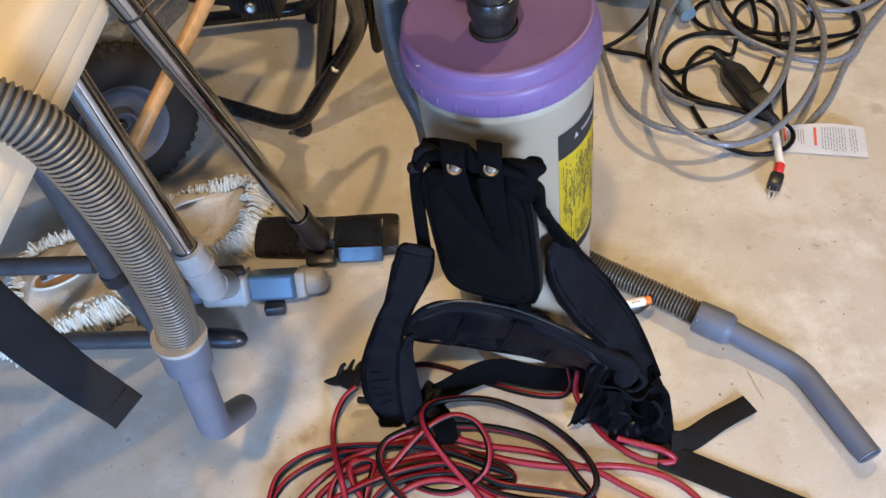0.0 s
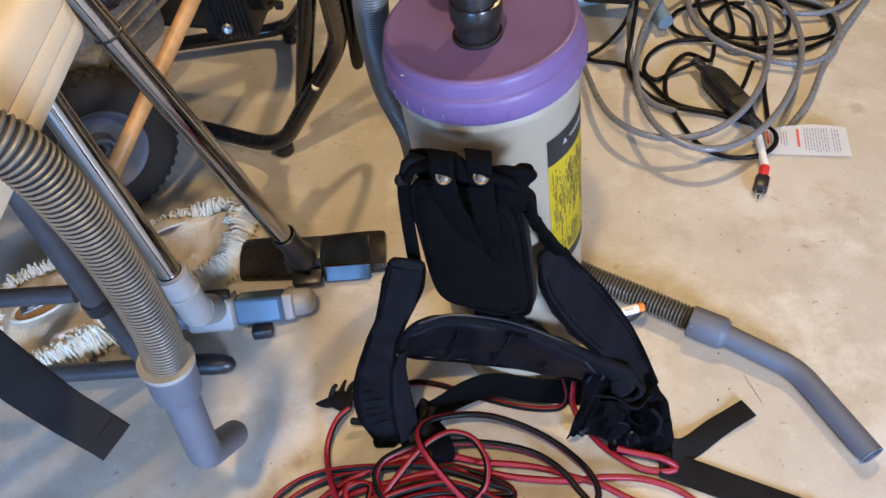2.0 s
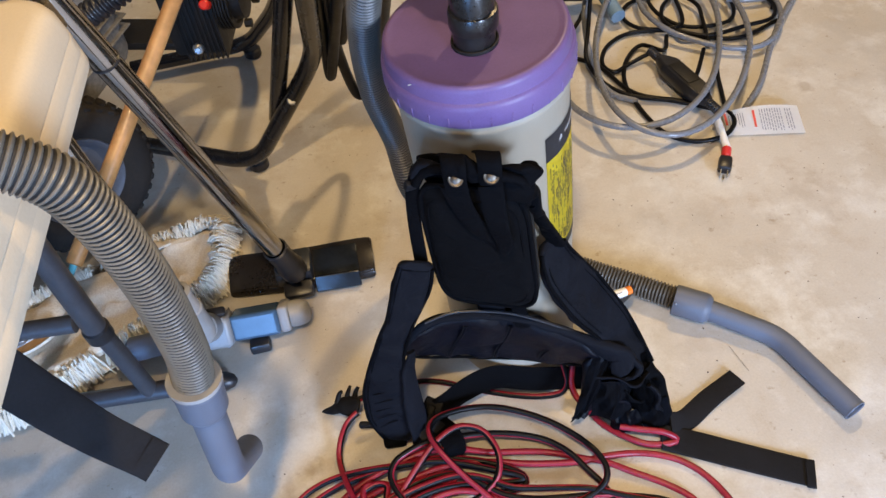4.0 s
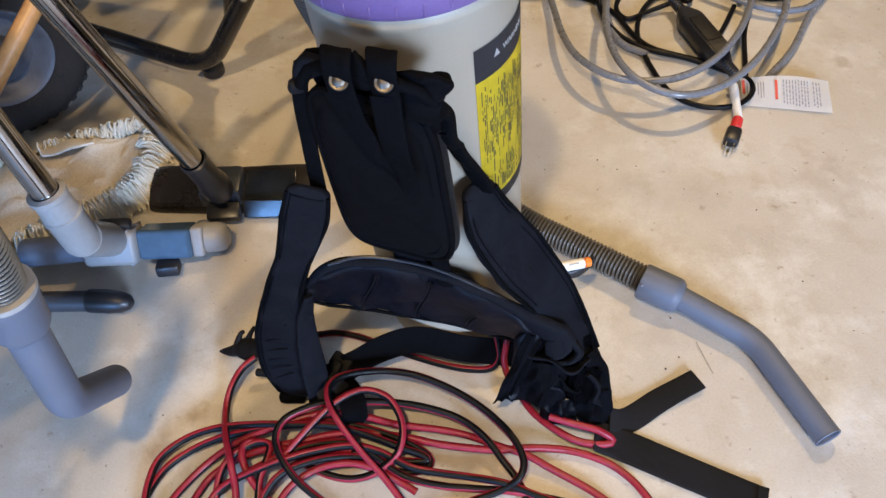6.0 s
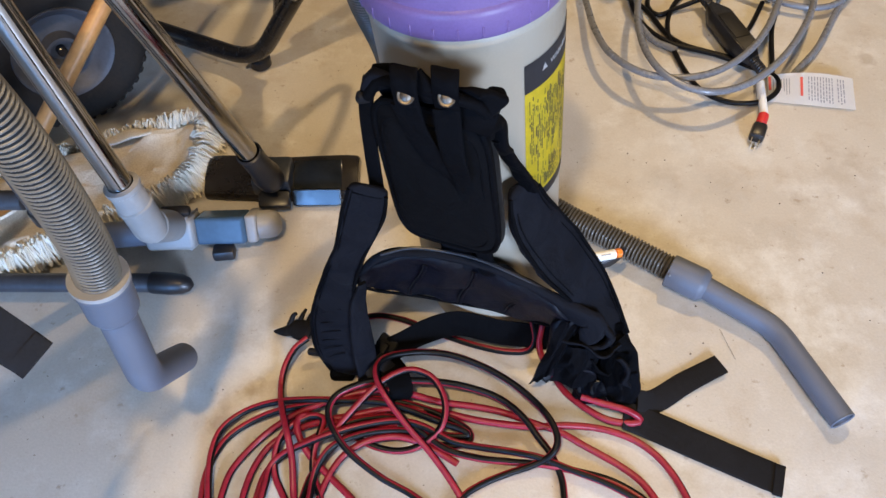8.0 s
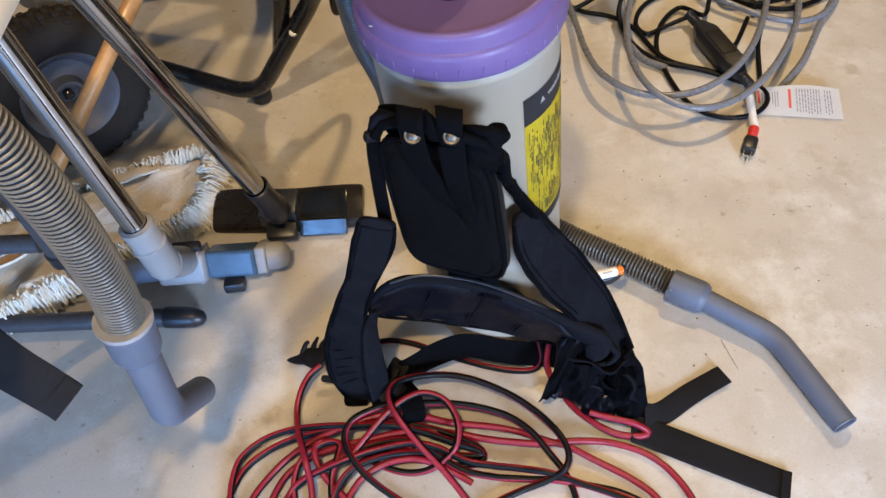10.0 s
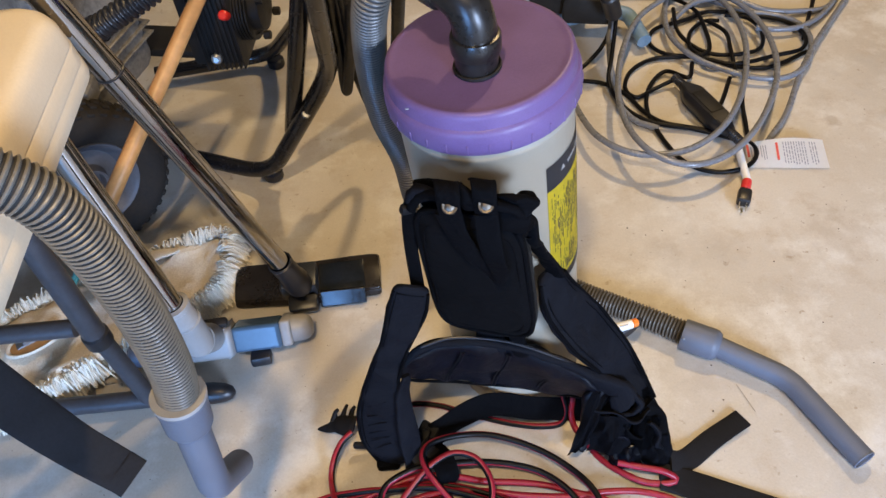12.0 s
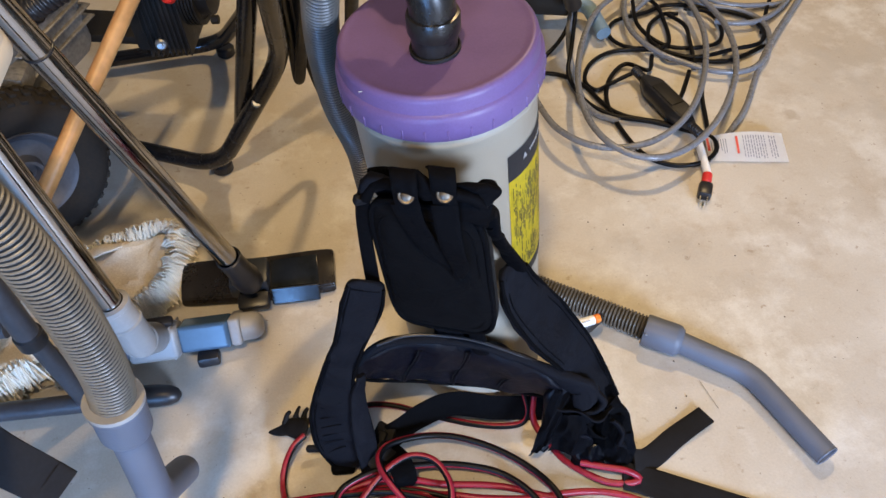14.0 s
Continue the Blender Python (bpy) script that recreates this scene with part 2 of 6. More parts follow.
# ---- shapes ----
def part(name, bm, mat, parent=None, label="", smooth=True):
    me = bpy.data.meshes.new(name)
    bm.normal_update()
    bm.to_mesh(me)
    bm.free()
    for mm in mat if isinstance(mat, (list, tuple)) else (mat,):
        me.materials.append(mm)
    if smooth:
        me.shade_smooth()
        me.set_sharp_from_angle(angle=radians(38))
    ob = new(name, me)
    if parent:
        ob.parent = parent
    if label:
        ob["label"] = label
    return ob


def thing(name, label, category, group="", at=(0, 0, 0)):
    ob = new(name)
    ob.empty_display_size = 0.05
    return tagged(ob, label, category, group)


def smooth_path(pts, step=0.01, closed=False):
    """Catmull-Rom through the control points, at about even steps."""
    p = [Vector(q) for q in pts]
    n = len(p)
    out = []
    for i in range(n if closed else n - 1):
        a, b = p[i], p[(i + 1) % n]
        a0 = p[i - 1] if closed or i else a * 2 - b
        b1 = p[(i + 2) % n] if closed or i + 2 < n else b * 2 - a
        m = max(2, int((b - a).length / step))
        for k in range(m):
            t = k / m
            out.append(0.5 * (2 * a + (b - a0) * t + (2 * a0 - 5 * a + 4 * b - b1) * t * t + (3 * a - a0 - 3 * b + b1) * t ** 3))
    if not closed:
        out.append(p[-1].copy())
    return out


def frames(path, closed=False, up=None):
    n = len(path)
    tangents = []
    for i in range(n):
        a = path[(i - 1) % n] if closed else path[max(0, i - 1)]
        b = path[(i + 1) % n] if closed else path[min(n - 1, i + 1)]
        d = b - a
        tangents.append(d.normalized() if d.length > 1e-9 else Vector((0, 0, 1)))
    side = tangents[0].orthogonal().normalized() if up is None else Vector(up).cross(tangents[0]).normalized()
    out = []
    for t in tangents:
        side = (side - t * side.dot(t)).normalized()
        out.append((t, side, t.cross(side)))
    return out


def sweep(bm, path, radius, sides=12, closed=False, caps=True, stripe=None, twist=0.0):
    """A round tube along path. radius: a number, or a function of the length gone. stripe: (from, to) sides of the second material."""
    fr = frames(path, closed)
    rings, gone = [], 0.0
    for i, (p, (t, u, v)) in enumerate(zip(path, fr)):
        if i:
            gone += (p - path[i - 1]).length
        r = radius(gone) if callable(radius) else radius
        rings.append([bm.verts.new(p + (u * math.cos(a) + v * math.sin(a)) * r) for a in (2 * math.pi * k / sides + twist * gone for k in range(sides))])
    m = len(rings)
    for i in range(m if closed else m - 1):
        a, b = rings[i], rings[(i + 1) % m]
        for k in range(sides):
            f = bm.faces.new((a[k], a[(k + 1) % sides], b[(k + 1) % sides], b[k]))
            if stripe and stripe[0] <= k < stripe[1]:
                f.material_index = 1
    if caps and not closed:
        bm.faces.new(rings[0][::-1])
        bm.faces.new(rings[-1])
    return bm


def tube(pts, radius, sides=14, step=0.01, closed=False, caps=True, straight=False):
    path = [Vector(p) for p in pts] if straight else smooth_path(pts, step, closed)
    return sweep(bmesh.new(), path, radius, sides, closed, caps)


def rounded_path(pts, r, n=6):
    """Straight runs with round corners of radius r."""
    p = [Vector(q) for q in pts]
    out = [p[0]]
    for a, b, c in zip(p, p[1:], p[2:]):
        d1, d2 = (a - b), (c - b)
        k = min(r, d1.length * 0.49, d2.length * 0.49)
        s, e = b + d1.normalized() * k, b + d2.normalized() * k
        for i in range(n + 1):
            t = i / n
            out.append(s * (1 - t) ** 2 + b * 2 * t * (1 - t) + e * t * t)
    out.append(p[-1])
    return out


def ribbed(pts, r, pitch=0.0050, depth=0.0032, sides=20, plain=0.0):
    """A corrugated hose: round ridges of the first material, grooves of the second."""
    dense = smooth_path(pts, 0.002)
    far = np.concatenate(([0.0], np.cumsum([(b - a).length for a, b in zip(dense, dense[1:])])))
    even = np.linspace(0, far[-1], int(far[-1] / pitch) * 8 + 1)
    pitch = even[8]
    path = [Vector(row) for row in np.stack([np.interp(even, far, [p[k] for p in dense]) for k in range(3)], 1)]
    wire = (0.0, 0.5, 0.86, 1.0, 0.86, 0.5, 0.0, -0.12)
    bm = bmesh.new()
    fr, rings = frames(path), []
    for i, (p, (_, u, v)) in enumerate(zip(path, fr)):
        q = r - depth * (1 - wire[i % 8])
        rings.append([bm.verts.new(p + (u * math.cos(a) + v * math.sin(a)) * q) for a in (2 * math.pi * k / sides for k in range(sides))])
    # valley faces take the second material, painted as groove shade on the vacuum hoses
    for i, (a, b) in enumerate(zip(rings, rings[1:])):
        for k in range(sides):
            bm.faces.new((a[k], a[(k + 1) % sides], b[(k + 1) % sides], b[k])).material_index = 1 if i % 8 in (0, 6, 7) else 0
    bm.faces.new(rings[0][::-1])
    bm.faces.new(rings[-1])
    return bm


def lathe(profile, sides=48, start=0.0, turn=2 * math.pi):
    """A turned shape round z from (radius, height) pairs."""
    bm = bmesh.new()
    full = abs(turn - 2 * math.pi) < 1e-6
    m = sides if full else sides + 1
    rings = []
    for r, z in profile:
        if r < 1e-6:
            rings.append([bm.verts.new((0, 0, z))])
        else:
            rings.append([bm.verts.new((r * math.cos(start + turn * k / sides), r * math.sin(start + turn * k / sides), z)) for k in range(m)])
    for a, b in zip(rings, rings[1:]):
        for k in range(sides if full else sides):
            k2 = (k + 1) % m
            if len(a) == 1 and len(b) == 1:
                continue
            if len(a) == 1:
                bm.faces.new((a[0], b[k2], b[k]))
            elif len(b) == 1:
                bm.faces.new((a[k], a[k2], b[0]))
            else:
                bm.faces.new((a[k], a[k2], b[k2], b[k]))
    bmesh.ops.recalc_face_normals(bm, faces=bm.faces)
    return bm


def block(sx, sy, sz, bevel=0.004, m=None, segments=2):
    bm = bmesh.new()
    bmesh.ops.create_cube(bm, size=1)
    bmesh.ops.scale(bm, vec=(sx, sy, sz), verts=bm.verts)
    if bevel:
        bmesh.ops.bevel(bm, geom=bm.edges[:], offset=min(bevel, 0.45 * min(sx, sy, sz)), segments=segments, profile=0.5, affect="EDGES")
    if m is not None:
        bm.transform(m)
    return bm


def join(*bms):
    """Several shapes as one mesh."""
    out = bmesh.new()
    for b in bms:
        me = bpy.data.meshes.new("join")
        b.to_mesh(me)
        b.free()
        out.from_mesh(me)
        bpy.data.meshes.remove(me)
    return out


def band(pts, widths, thick, across, step=0.008, sides=16, power=0.45, wave=0.0, seed=0):
    """A strap or pad of flat, rounded section along a path. widths: one for each control point; across: the way of its width at each control point, or one for all."""
    n = len(pts)
    ws = widths if isinstance(widths, (list, tuple)) else [widths] * n
    ts = thick if isinstance(thick, (list, tuple)) else [thick] * n
    ac = across if isinstance(across[0], (list, tuple)) else [across] * n
    path = smooth_path(pts, step)
    extra = smooth_path([(w, t, 0) for w, t in zip(ws, ts)], 1e9)
    lens = [0.0]
    for a, b in zip(pts, pts[1:]):
        lens.append(max(2, int((Vector(b) - Vector(a)).length / step)))
    marks = np.cumsum(lens)
    fr = frames(path)
    bm = bmesh.new()
    rings = []
    for i, (p, (t, _, _)) in enumerate(zip(path, fr)):
        w, h = np.interp(i, marks, ws), np.interp(i, marks, ts)
        if max(ts) > 0.009:
            near = min(i, len(path) - 1 - i) / 3
            if near < 1:
                w, h = w * (0.45 + 0.55 * math.sqrt(1 - (1 - near) ** 2)), h * (0.3 + 0.7 * math.sqrt(1 - (1 - near) ** 2))
        c = Vector([np.interp(i, marks, [a[k] for a in ac]) for k in range(3)])
        c = (c - t * c.dot(t)).normalized()
        nrm = t.cross(c)
        ring = []
        for k in range(sides):
            a = 2 * math.pi * k / sides
            ca, sa = math.cos(a), math.sin(a)
            x = math.copysign(abs(ca) ** power, ca) * w / 2
            y = math.copysign(abs(sa) ** (power + 0.25), sa) * h / 2
            q = p + c * x + nrm * y
            if wave:
                q += nrm * wave * (noise.noise(q * 28 + Vector((seed, 0, 0))))
            ring.append(bm.verts.new(q))
        rings.append(ring)
    for a, b in zip(rings, rings[1:]):
        for k in range(sides):
            bm.faces.new((a[k], a[(k + 1) % sides], b[(k + 1) % sides], b[k]))
    bm.faces.new(rings[0][::-1])
    bm.faces.new(rings[-1])
    bmesh.ops.recalc_face_normals(bm, faces=bm.faces)
    return bm


def on_band(pts, widths, thick, across, s, u, lift=0.0006):
    """A place on the front of such a strap: s from 0 to 1 along it, u from -1 to 1 across it."""
    n = len(pts)
    g = s * (n - 1)
    i = min(n - 2, int(g))
    k = g - i
    ac = across if isinstance(across[0], (list, tuple)) else [across] * n
    p = [Vector(q) for q in pts]
    a0, b1 = p[i - 1] if i else p[0] * 2 - p[1], p[i + 2] if i + 2 < n else p[-1] * 2 - p[-2]
    a, b = p[i], p[i + 1]
    q = 0.5 * (2 * a + (b - a0) * k + (2 * a0 - 5 * a + 4 * b - b1) * k * k + (3 * a - a0 - 3 * b + b1) * k ** 3)
    t = (0.5 * ((b - a0) + 2 * (2 * a0 - 5 * a + 4 * b - b1) * k + 3 * (3 * a - a0 - 3 * b + b1) * k * k)).normalized()
    c = Vector(ac[i]).lerp(Vector(ac[i + 1]), k)
    c = (c - t * c.dot(t)).normalized()
    nrm = t.cross(c)
    if nrm.dot(Vector((0, -0.7, 0.7))) < 0:
        nrm = -nrm
    w = widths[i] * (1 - k) + widths[i + 1] * k
    h = thick[i] * (1 - k) + thick[i + 1] * k
    return q + c * (u * w / 2) + nrm * (h / 2 * max(0.0, 1 - abs(u) ** 4.4) ** 0.35 + lift)


def quad_at(c, u, v):
    """A place in the four-cornered patch c (top left, top right, bottom right, bottom left), u and v from 0 to 1."""
    a, b, d, e = (Vector(q) for q in c)
    return (a * (1 - u) + b * u) * (1 - v) + (e * (1 - u) + d * u) * v


def cushion(c, thick, power=0.42, rings=9, around=48, bulge=0.006, wave=0.0):
    """A padded panel with rounded corners on the patch c; it swells to the front."""
    a, b, d, e = (Vector(q) for q in c)
    nrm = (e - a).cross(b - a).normalized()
    bm = bmesh.new()

    def layer(sign, rim):
        out = []
        for r in range(rings + 1):
            s = r / rings
            ring = []
            for k in range(around):
                g = 2 * math.pi * k / around
                x = math.copysign(abs(math.cos(g)) ** power, math.cos(g)) * s
                y = math.copysign(abs(math.sin(g)) ** power, math.sin(g)) * s
                q = quad_at(c, 0.5 + x / 2, 0.5 + y / 2)
                h = thick / 2 * (1 - max(0, (s - 0.82) / 0.18) ** 2 * 0.75) + (bulge * (1 - s * s) if sign > 0 else 0)
                q = q + nrm * sign * h
                if wave and sign > 0:
                    q += nrm * wave * noise.noise(q * 40)
                ring.append(bm.verts.new(q))
                if r == 0:
                    break
            out.append(ring)
        for i in range(rings):
            p, q = out[i], out[i + 1]
            for k in range(around):
                k2 = (k + 1) % around
                if len(p) == 1:
                    bm.faces.new((p[0], q[k], q[k2]))
                else:
                    bm.faces.new((p[k], q[k], q[k2], p[k2]))
        return out[-1]

    f, g = layer(1, 0), layer(-1, 0)
    for k in range(around):
        bm.faces.new((f[k], f[(k + 1) % around], g[(k + 1) % around], g[k]))
    bmesh.ops.recalc_face_normals(bm, faces=bm.faces)
    return bm


def drape(c, bow, thick, wave, seed=0, n=18):
    """A loose piece of cloth on the patch c that bows to the front and falls in folds."""
    a, b, d, e = (Vector(q) for q in c)
    nrm = (e - a).cross(b - a).normalized()
    bm = bmesh.new()
    rows = []
    for i in range(n + 1):
        row = []
        for j in range(n + 1):
            u, w = i / n, j / n
            q = quad_at(c, u, w)
            h = bow * math.sin(math.pi * u) * (0.4 + 0.6 * math.sin(math.pi * w))
            h += wave * noise.noise(Vector((u * 3.1 + seed, w * 1.7, seed * 0.37))) * 0.6 + wave * 0.35 * noise.noise(Vector((u * 7 + seed, w * 4 + u * 3, 2.3)))
            side = (b - a).normalized() * 0.006 * noise.noise(Vector((seed, w * 3, u * 2)))
            row.append(bm.verts.new(q + nrm * h + side))
        rows.append(row)
    for i in range(n):
        for j in range(n):
            bm.faces.new((rows[i][j], rows[i][j + 1], rows[i + 1][j + 1], rows[i + 1][j]))
    bmesh.ops.solidify(bm, geom=bm.faces[:], thickness=thick)
    for x in bm.verts:
        x.co.z = max(x.co.z, 0.003)
    bmesh.ops.recalc_face_normals(bm, faces=bm.faces)
    return bm


def rim_path(c, power=0.42, n=72, inset=0.0, lift=0.0):
    a, b, d, e = (Vector(q) for q in c)
    nrm = (e - a).cross(b - a).normalized()
    out = []
    for k in range(n):
        g = 2 * math.pi * k / n
        x = math.copysign(abs(math.cos(g)) ** power, math.cos(g)) * (1 - inset)
        y = math.copysign(abs(math.sin(g)) ** power, math.sin(g)) * (1 - inset)
        out.append(quad_at(c, 0.5 + x / 2, 0.5 + y / 2) + nrm * lift)
    return out


def axis_pose(p, d, up=(0, 0, 1)):
    """A pose at p whose z points along d."""
    d = Vector(d).normalized()
    u = Vector(up)
    if abs(d.dot(u.normalized())) > 0.98:
        u = Vector((0, 1, 0))
    x = u.cross(d).normalized()
    y = d.cross(x)
    return Matrix.Translation(p) @ Matrix((x, y, d)).transposed().to_4x4()


def rod(a, b, r, sides=16, bevel=0.0):
    a, b = Vector(a), Vector(b)
    L = (b - a).length
    k = min(bevel, r * 0.9)
    prof = [(0, 0), (r - k, 0), (r, k), (r, L - k), (r - k, L), (0, L)] if k else [(0, 0), (r, 0), (r, L), (0, L)]
    bm = lathe(prof, sides)
    bm.transform(axis_pose(a, b - a))
    return bm


# ---- the room ----
def room():
    X0, X1, Y0, Y1, Z = -3.0, 3.2, -2.0, 4.2, 2.55
    bm = bmesh.new()
    n = 24
    vs = [[bm.verts.new((X0 + (X1 - X0) * i / n, Y0 + (Y1 - Y0) * j / n, 0)) for j in range(n + 1)] for i in range(n + 1)]
    for i in range(n):
        for j in range(n):
            bm.faces.new((vs[i][j], vs[i + 1][j], vs[i + 1][j + 1], vs[i][j + 1]))
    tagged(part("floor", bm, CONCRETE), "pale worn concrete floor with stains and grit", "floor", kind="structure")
    T = 0.12

    def wall(name, sx, sy, sz, x, y, z):
        return tagged(part(name, block(sx, sy, sz, 0, pose(x, y, z)), WALL, smooth=False), "plain cream painted wall", "wall", kind="structure")

    cx, cy = (X0 + X1) / 2, (Y0 + Y1) / 2
    wall("wall_north", X1 - X0, T, Z, cx, Y1 + T / 2, Z / 2)
    # the west wall, with an open doorway
    dy0, dy1, dz = -0.45, 1.15, 2.02
    west = join(block(T, dy0 - Y0, Z, 0, pose(X0 - T / 2, (Y0 + dy0) / 2, Z / 2)), block(T, Y1 - dy1, Z, 0, pose(X0 - T / 2, (Y1 + dy1) / 2, Z / 2)),
                block(T, dy1 - dy0, Z - dz, 0, pose(X0 - T / 2, (dy0 + dy1) / 2, (Z + dz) / 2)))
    tagged(part("wall_west", west, WALL, smooth=False), "plain cream painted wall with an open doorway", "wall", kind="structure")
    wall("wall_east", T, Y1 - Y0, Z, X1 + T / 2, cy, Z / 2)
    # the wall behind, with the window's opening
    y = Y0 - T / 2
    openings = ((-1.42, -0.54, 0.06, 1.4), (0.9, 1.7, 0.48, 1.5))
    pieces, left = [], X0
    for x0, x1, z0, z1 in openings:
        pieces += [block(x0 - left, T, Z, 0, pose((left + x0) / 2, y, Z / 2)), block(x1 - x0, T, z0, 0, pose((x0 + x1) / 2, y, z0 / 2)), block(x1 - x0, T, Z - z1, 0, pose((x0 + x1) / 2, y, (Z + z1) / 2))]
        left = x1
    south = join(*pieces, block(X1 - left, T, Z, 0, pose((X1 + left) / 2, y, Z / 2)))
    tagged(part("wall_south", south, WALL, smooth=False), "plain cream painted wall with two window openings", "wall", kind="structure")
    tagged(part("ceiling", block(X1 - X0, Y1 - Y0, 0.1, 0, pose(cx, cy, Z + 0.05)), CEILING, smooth=False), "plain pale ceiling", "ceiling", kind="structure")
    f = 0.05
    for k, (x0, x1, z0, z1) in enumerate(openings):
        xm, zm = (x0 + x1) / 2, (z0 + z1) / 2
        fr = join(block(x1 - x0, 0.06, f, 0.004, pose(xm, y, z0 + f / 2)), block(x1 - x0, 0.06, f, 0.004, pose(xm, y, z1 - f / 2)),
                  block(f, 0.06, z1 - z0 - 2 * f, 0.004, pose(x0 + f / 2, y, zm)), block(f, 0.06, z1 - z0 - 2 * f, 0.004, pose(x1 - f / 2, y, zm)))
        tagged(part("window_%d" % (k + 1), fr, WHITE), "white window frame", "window", kind="structure")



room()


# ---- the backpack vacuum ----
BASE, TOP = Vector((0.088, 0.752, 0.0)), Vector((0.045, 0.742, 0.649))
CAN = axis_pose(BASE, TOP - BASE)
CAN_L = (TOP - BASE).length


def on_can(angle, h, r):
    """A place beside the canister: degrees round it from +x, height along it, distance from its axis."""
    a = radians(angle)
    x, y = Vector((1, 0, 0)), Vector((0, 1, 0))
    p = CAN.inverted() @ Vector((BASE.x + math.cos(a), BASE.y + math.sin(a), 0))
    w = math.atan2(p.y, p.x)
    return CAN @ Vector((r * math.cos(w), r * math.sin(w), h))


def vacuum():
    v = thing("backpack_vacuum", "grey backpack vacuum canister with purple lid and black harness", "vacuum cleaner")
    R, L = 0.1025, CAN_L
    body = lathe([(0, 0.004), (0.082, 0.004), (0.093, 0.008), (0.0985, 0.02), (0.0998, 0.05), (0.1, 0.06), (0.1008, 0.3), (R, L - 0.085), (R + 0.0035, L - 0.08), (R + 0.0045, L - 0.074), (R + 0.003, L - 0.068), (R, L - 0.064), (R, L - 0.03), (0, L - 0.03)], 64)
    body.transform(CAN)
    can = part("canister", body, GREY_PLASTIC, v)
    # the lid: a wide lower band, a step, and a shallow top with a rolled edge
    r = 0.1107
    lid = lathe([(R + 0.001, L - 0.064), (r - 0.001, L - 0.066), (r + 0.0006, L - 0.062), (r, L - 0.042), (r - 0.0012, L - 0.0375), (r - 0.003, L - 0.0355), (r - 0.0042, L - 0.0345), (r - 0.0046, L - 0.032), (r - 0.0052, L - 0.022), (r - 0.0062, L - 0.0182), (r - 0.0085, L - 0.016), (r - 0.011, L - 0.0151), (r - 0.0135, L - 0.0157), (r - 0.02, L - 0.016), (0.05, L - 0.0155), (0, L - 0.015)], 96)
    lid.transform(CAN)
    lid_ob = part("lid", lid, PURPLE, v, "purple plastic screw lid")
    for k in range(30):
        a = 360 * k / 30 + 4
        p = on_can(a, L - 0.058, r)
        d = (p - (CAN @ Vector((0, 0, L - 0.058)))).normalized()
        rib = block(0.0022, 0.0022, 0.013, 0.0006, Matrix.Translation(p) @ d.to_track_quat("X", "Z").to_matrix().to_4x4(), 1)
        part("grip_rib", rib, PURPLE, lid_ob)
    hole = Vector((0.042, 0.715, 0.637))
    ring = lathe([(0.022, -0.004), (0.0262, -0.003), (0.0262, 0.0003), (0.0252, 0.0008), (0.024, 0.0003), (0.022, -0.003)], 40)
    ring.transform(axis_pose(hole, TOP - BASE))
    part("lid_port", ring, PUMP_BLACK, lid_ob)
    nick = block(0.004, 0.0012, 0.0012, 0.0004, pose(-0.035, 0.653, 0.6365), 1)
    part("lid_nick", nick, LIGHT_GREY, lid_ob)
    # elbow
    b0, b1, b2 = hole, Vector((0.041, 0.712, 0.712)), Vector((-0.006, 0.764, 0.722))
    e = rounded_path([b0 - Vector((0, 0, 0.012)), b1, b2], 0.036, 12)
    el = part("elbow", sweep(bmesh.new(), e, 0.0232, 30), ELBOW_BLACK, v, "glossy black pipe elbow")
    up, out = (b1 - b0).normalized(), (b2 - b1).normalized()
    for p, d in ((b0 + up * 0.018, up), (b1 + out * 0.036, out)):
        ring = lathe([(0.0225, 0), (0.0262, 0.001), (0.027, 0.004), (0.027, 0.019), (0.0258, 0.022), (0.0225, 0.023)], 30)
        ring.transform(axis_pose(p, d))
        part("collar", ring, ELBOW_BLACK, el)
    # label: a curved sheet with a dark heading and worn print

    def sheet(a0, a1, h0, h1, lift, mat, name, parent, n=14):
        bm = bmesh.new()
        rows = []
        for j in range(2):
            row = []
            for i in range(n + 1):
                row.append(bm.verts.new(on_can(a0 + (a1 - a0) * i / n, h0 + (h1 - h0) * j, 0.1006 + lift + 0.0018 * ((h0 + (h1 - h0) * j) / 0.55))))
            rows.append(row)
        for i in range(n):
            bm.faces.new((rows[0][i], rows[0][i + 1], rows[1][i + 1], rows[1][i]))
        bmesh.ops.solidify(bm, geom=bm.faces[:], thickness=-0.0003)
        bmesh.ops.recalc_face_normals(bm, faces=bm.faces)
        return part(name, bm, mat, parent)

    A0, A1 = -57, 26
    label = sheet(A0, A1, 0.315, 0.488, 0.0006, LABEL_YELLOW, "label", can)
    label["label"] = "worn yellow warning label with dark heading"
    sheet(A0, A1, 0.488, 0.527, 0.0006, LABEL_GREY, "heading", can)
    sheet(A0, A1, 0.298, 0.315, 0.0006, LABEL_GREY, "footer", can)
    rnd = random.Random(4)
    bms = []
    for i in range(62):
        a = A0 + 3 + (A1 - A0 - 5) * i / 62
        h = 0.322
        while h < 0.478:
            g = rnd.uniform(0.003, 0.022)
            if h + g > 0.481:
                break
            if rnd.random() < 0.64 and not (i < 20 and 0.355 < h < 0.37):
                bm = bmesh.new()
                w = rnd.uniform(0.35, 0.85)
                q = [on_can(a + da, hh, 0.1016 + 0.0018 * hh / 0.55) for da, hh in ((0, h), (w, h), (w, h + g), (0, h + g))]
                bm.faces.new([bm.verts.new(x) for x in q])
                bms.append(bm)
            h += g + rnd.uniform(0.0015, 0.005)
    tagged(part("print", join(*bms), LABEL_BLACK, label, "worn black print bars"), kind="stuff")
    # the readable heading word and its triangle
    cu = bpy.data.curves.new("heading_word", "FONT")
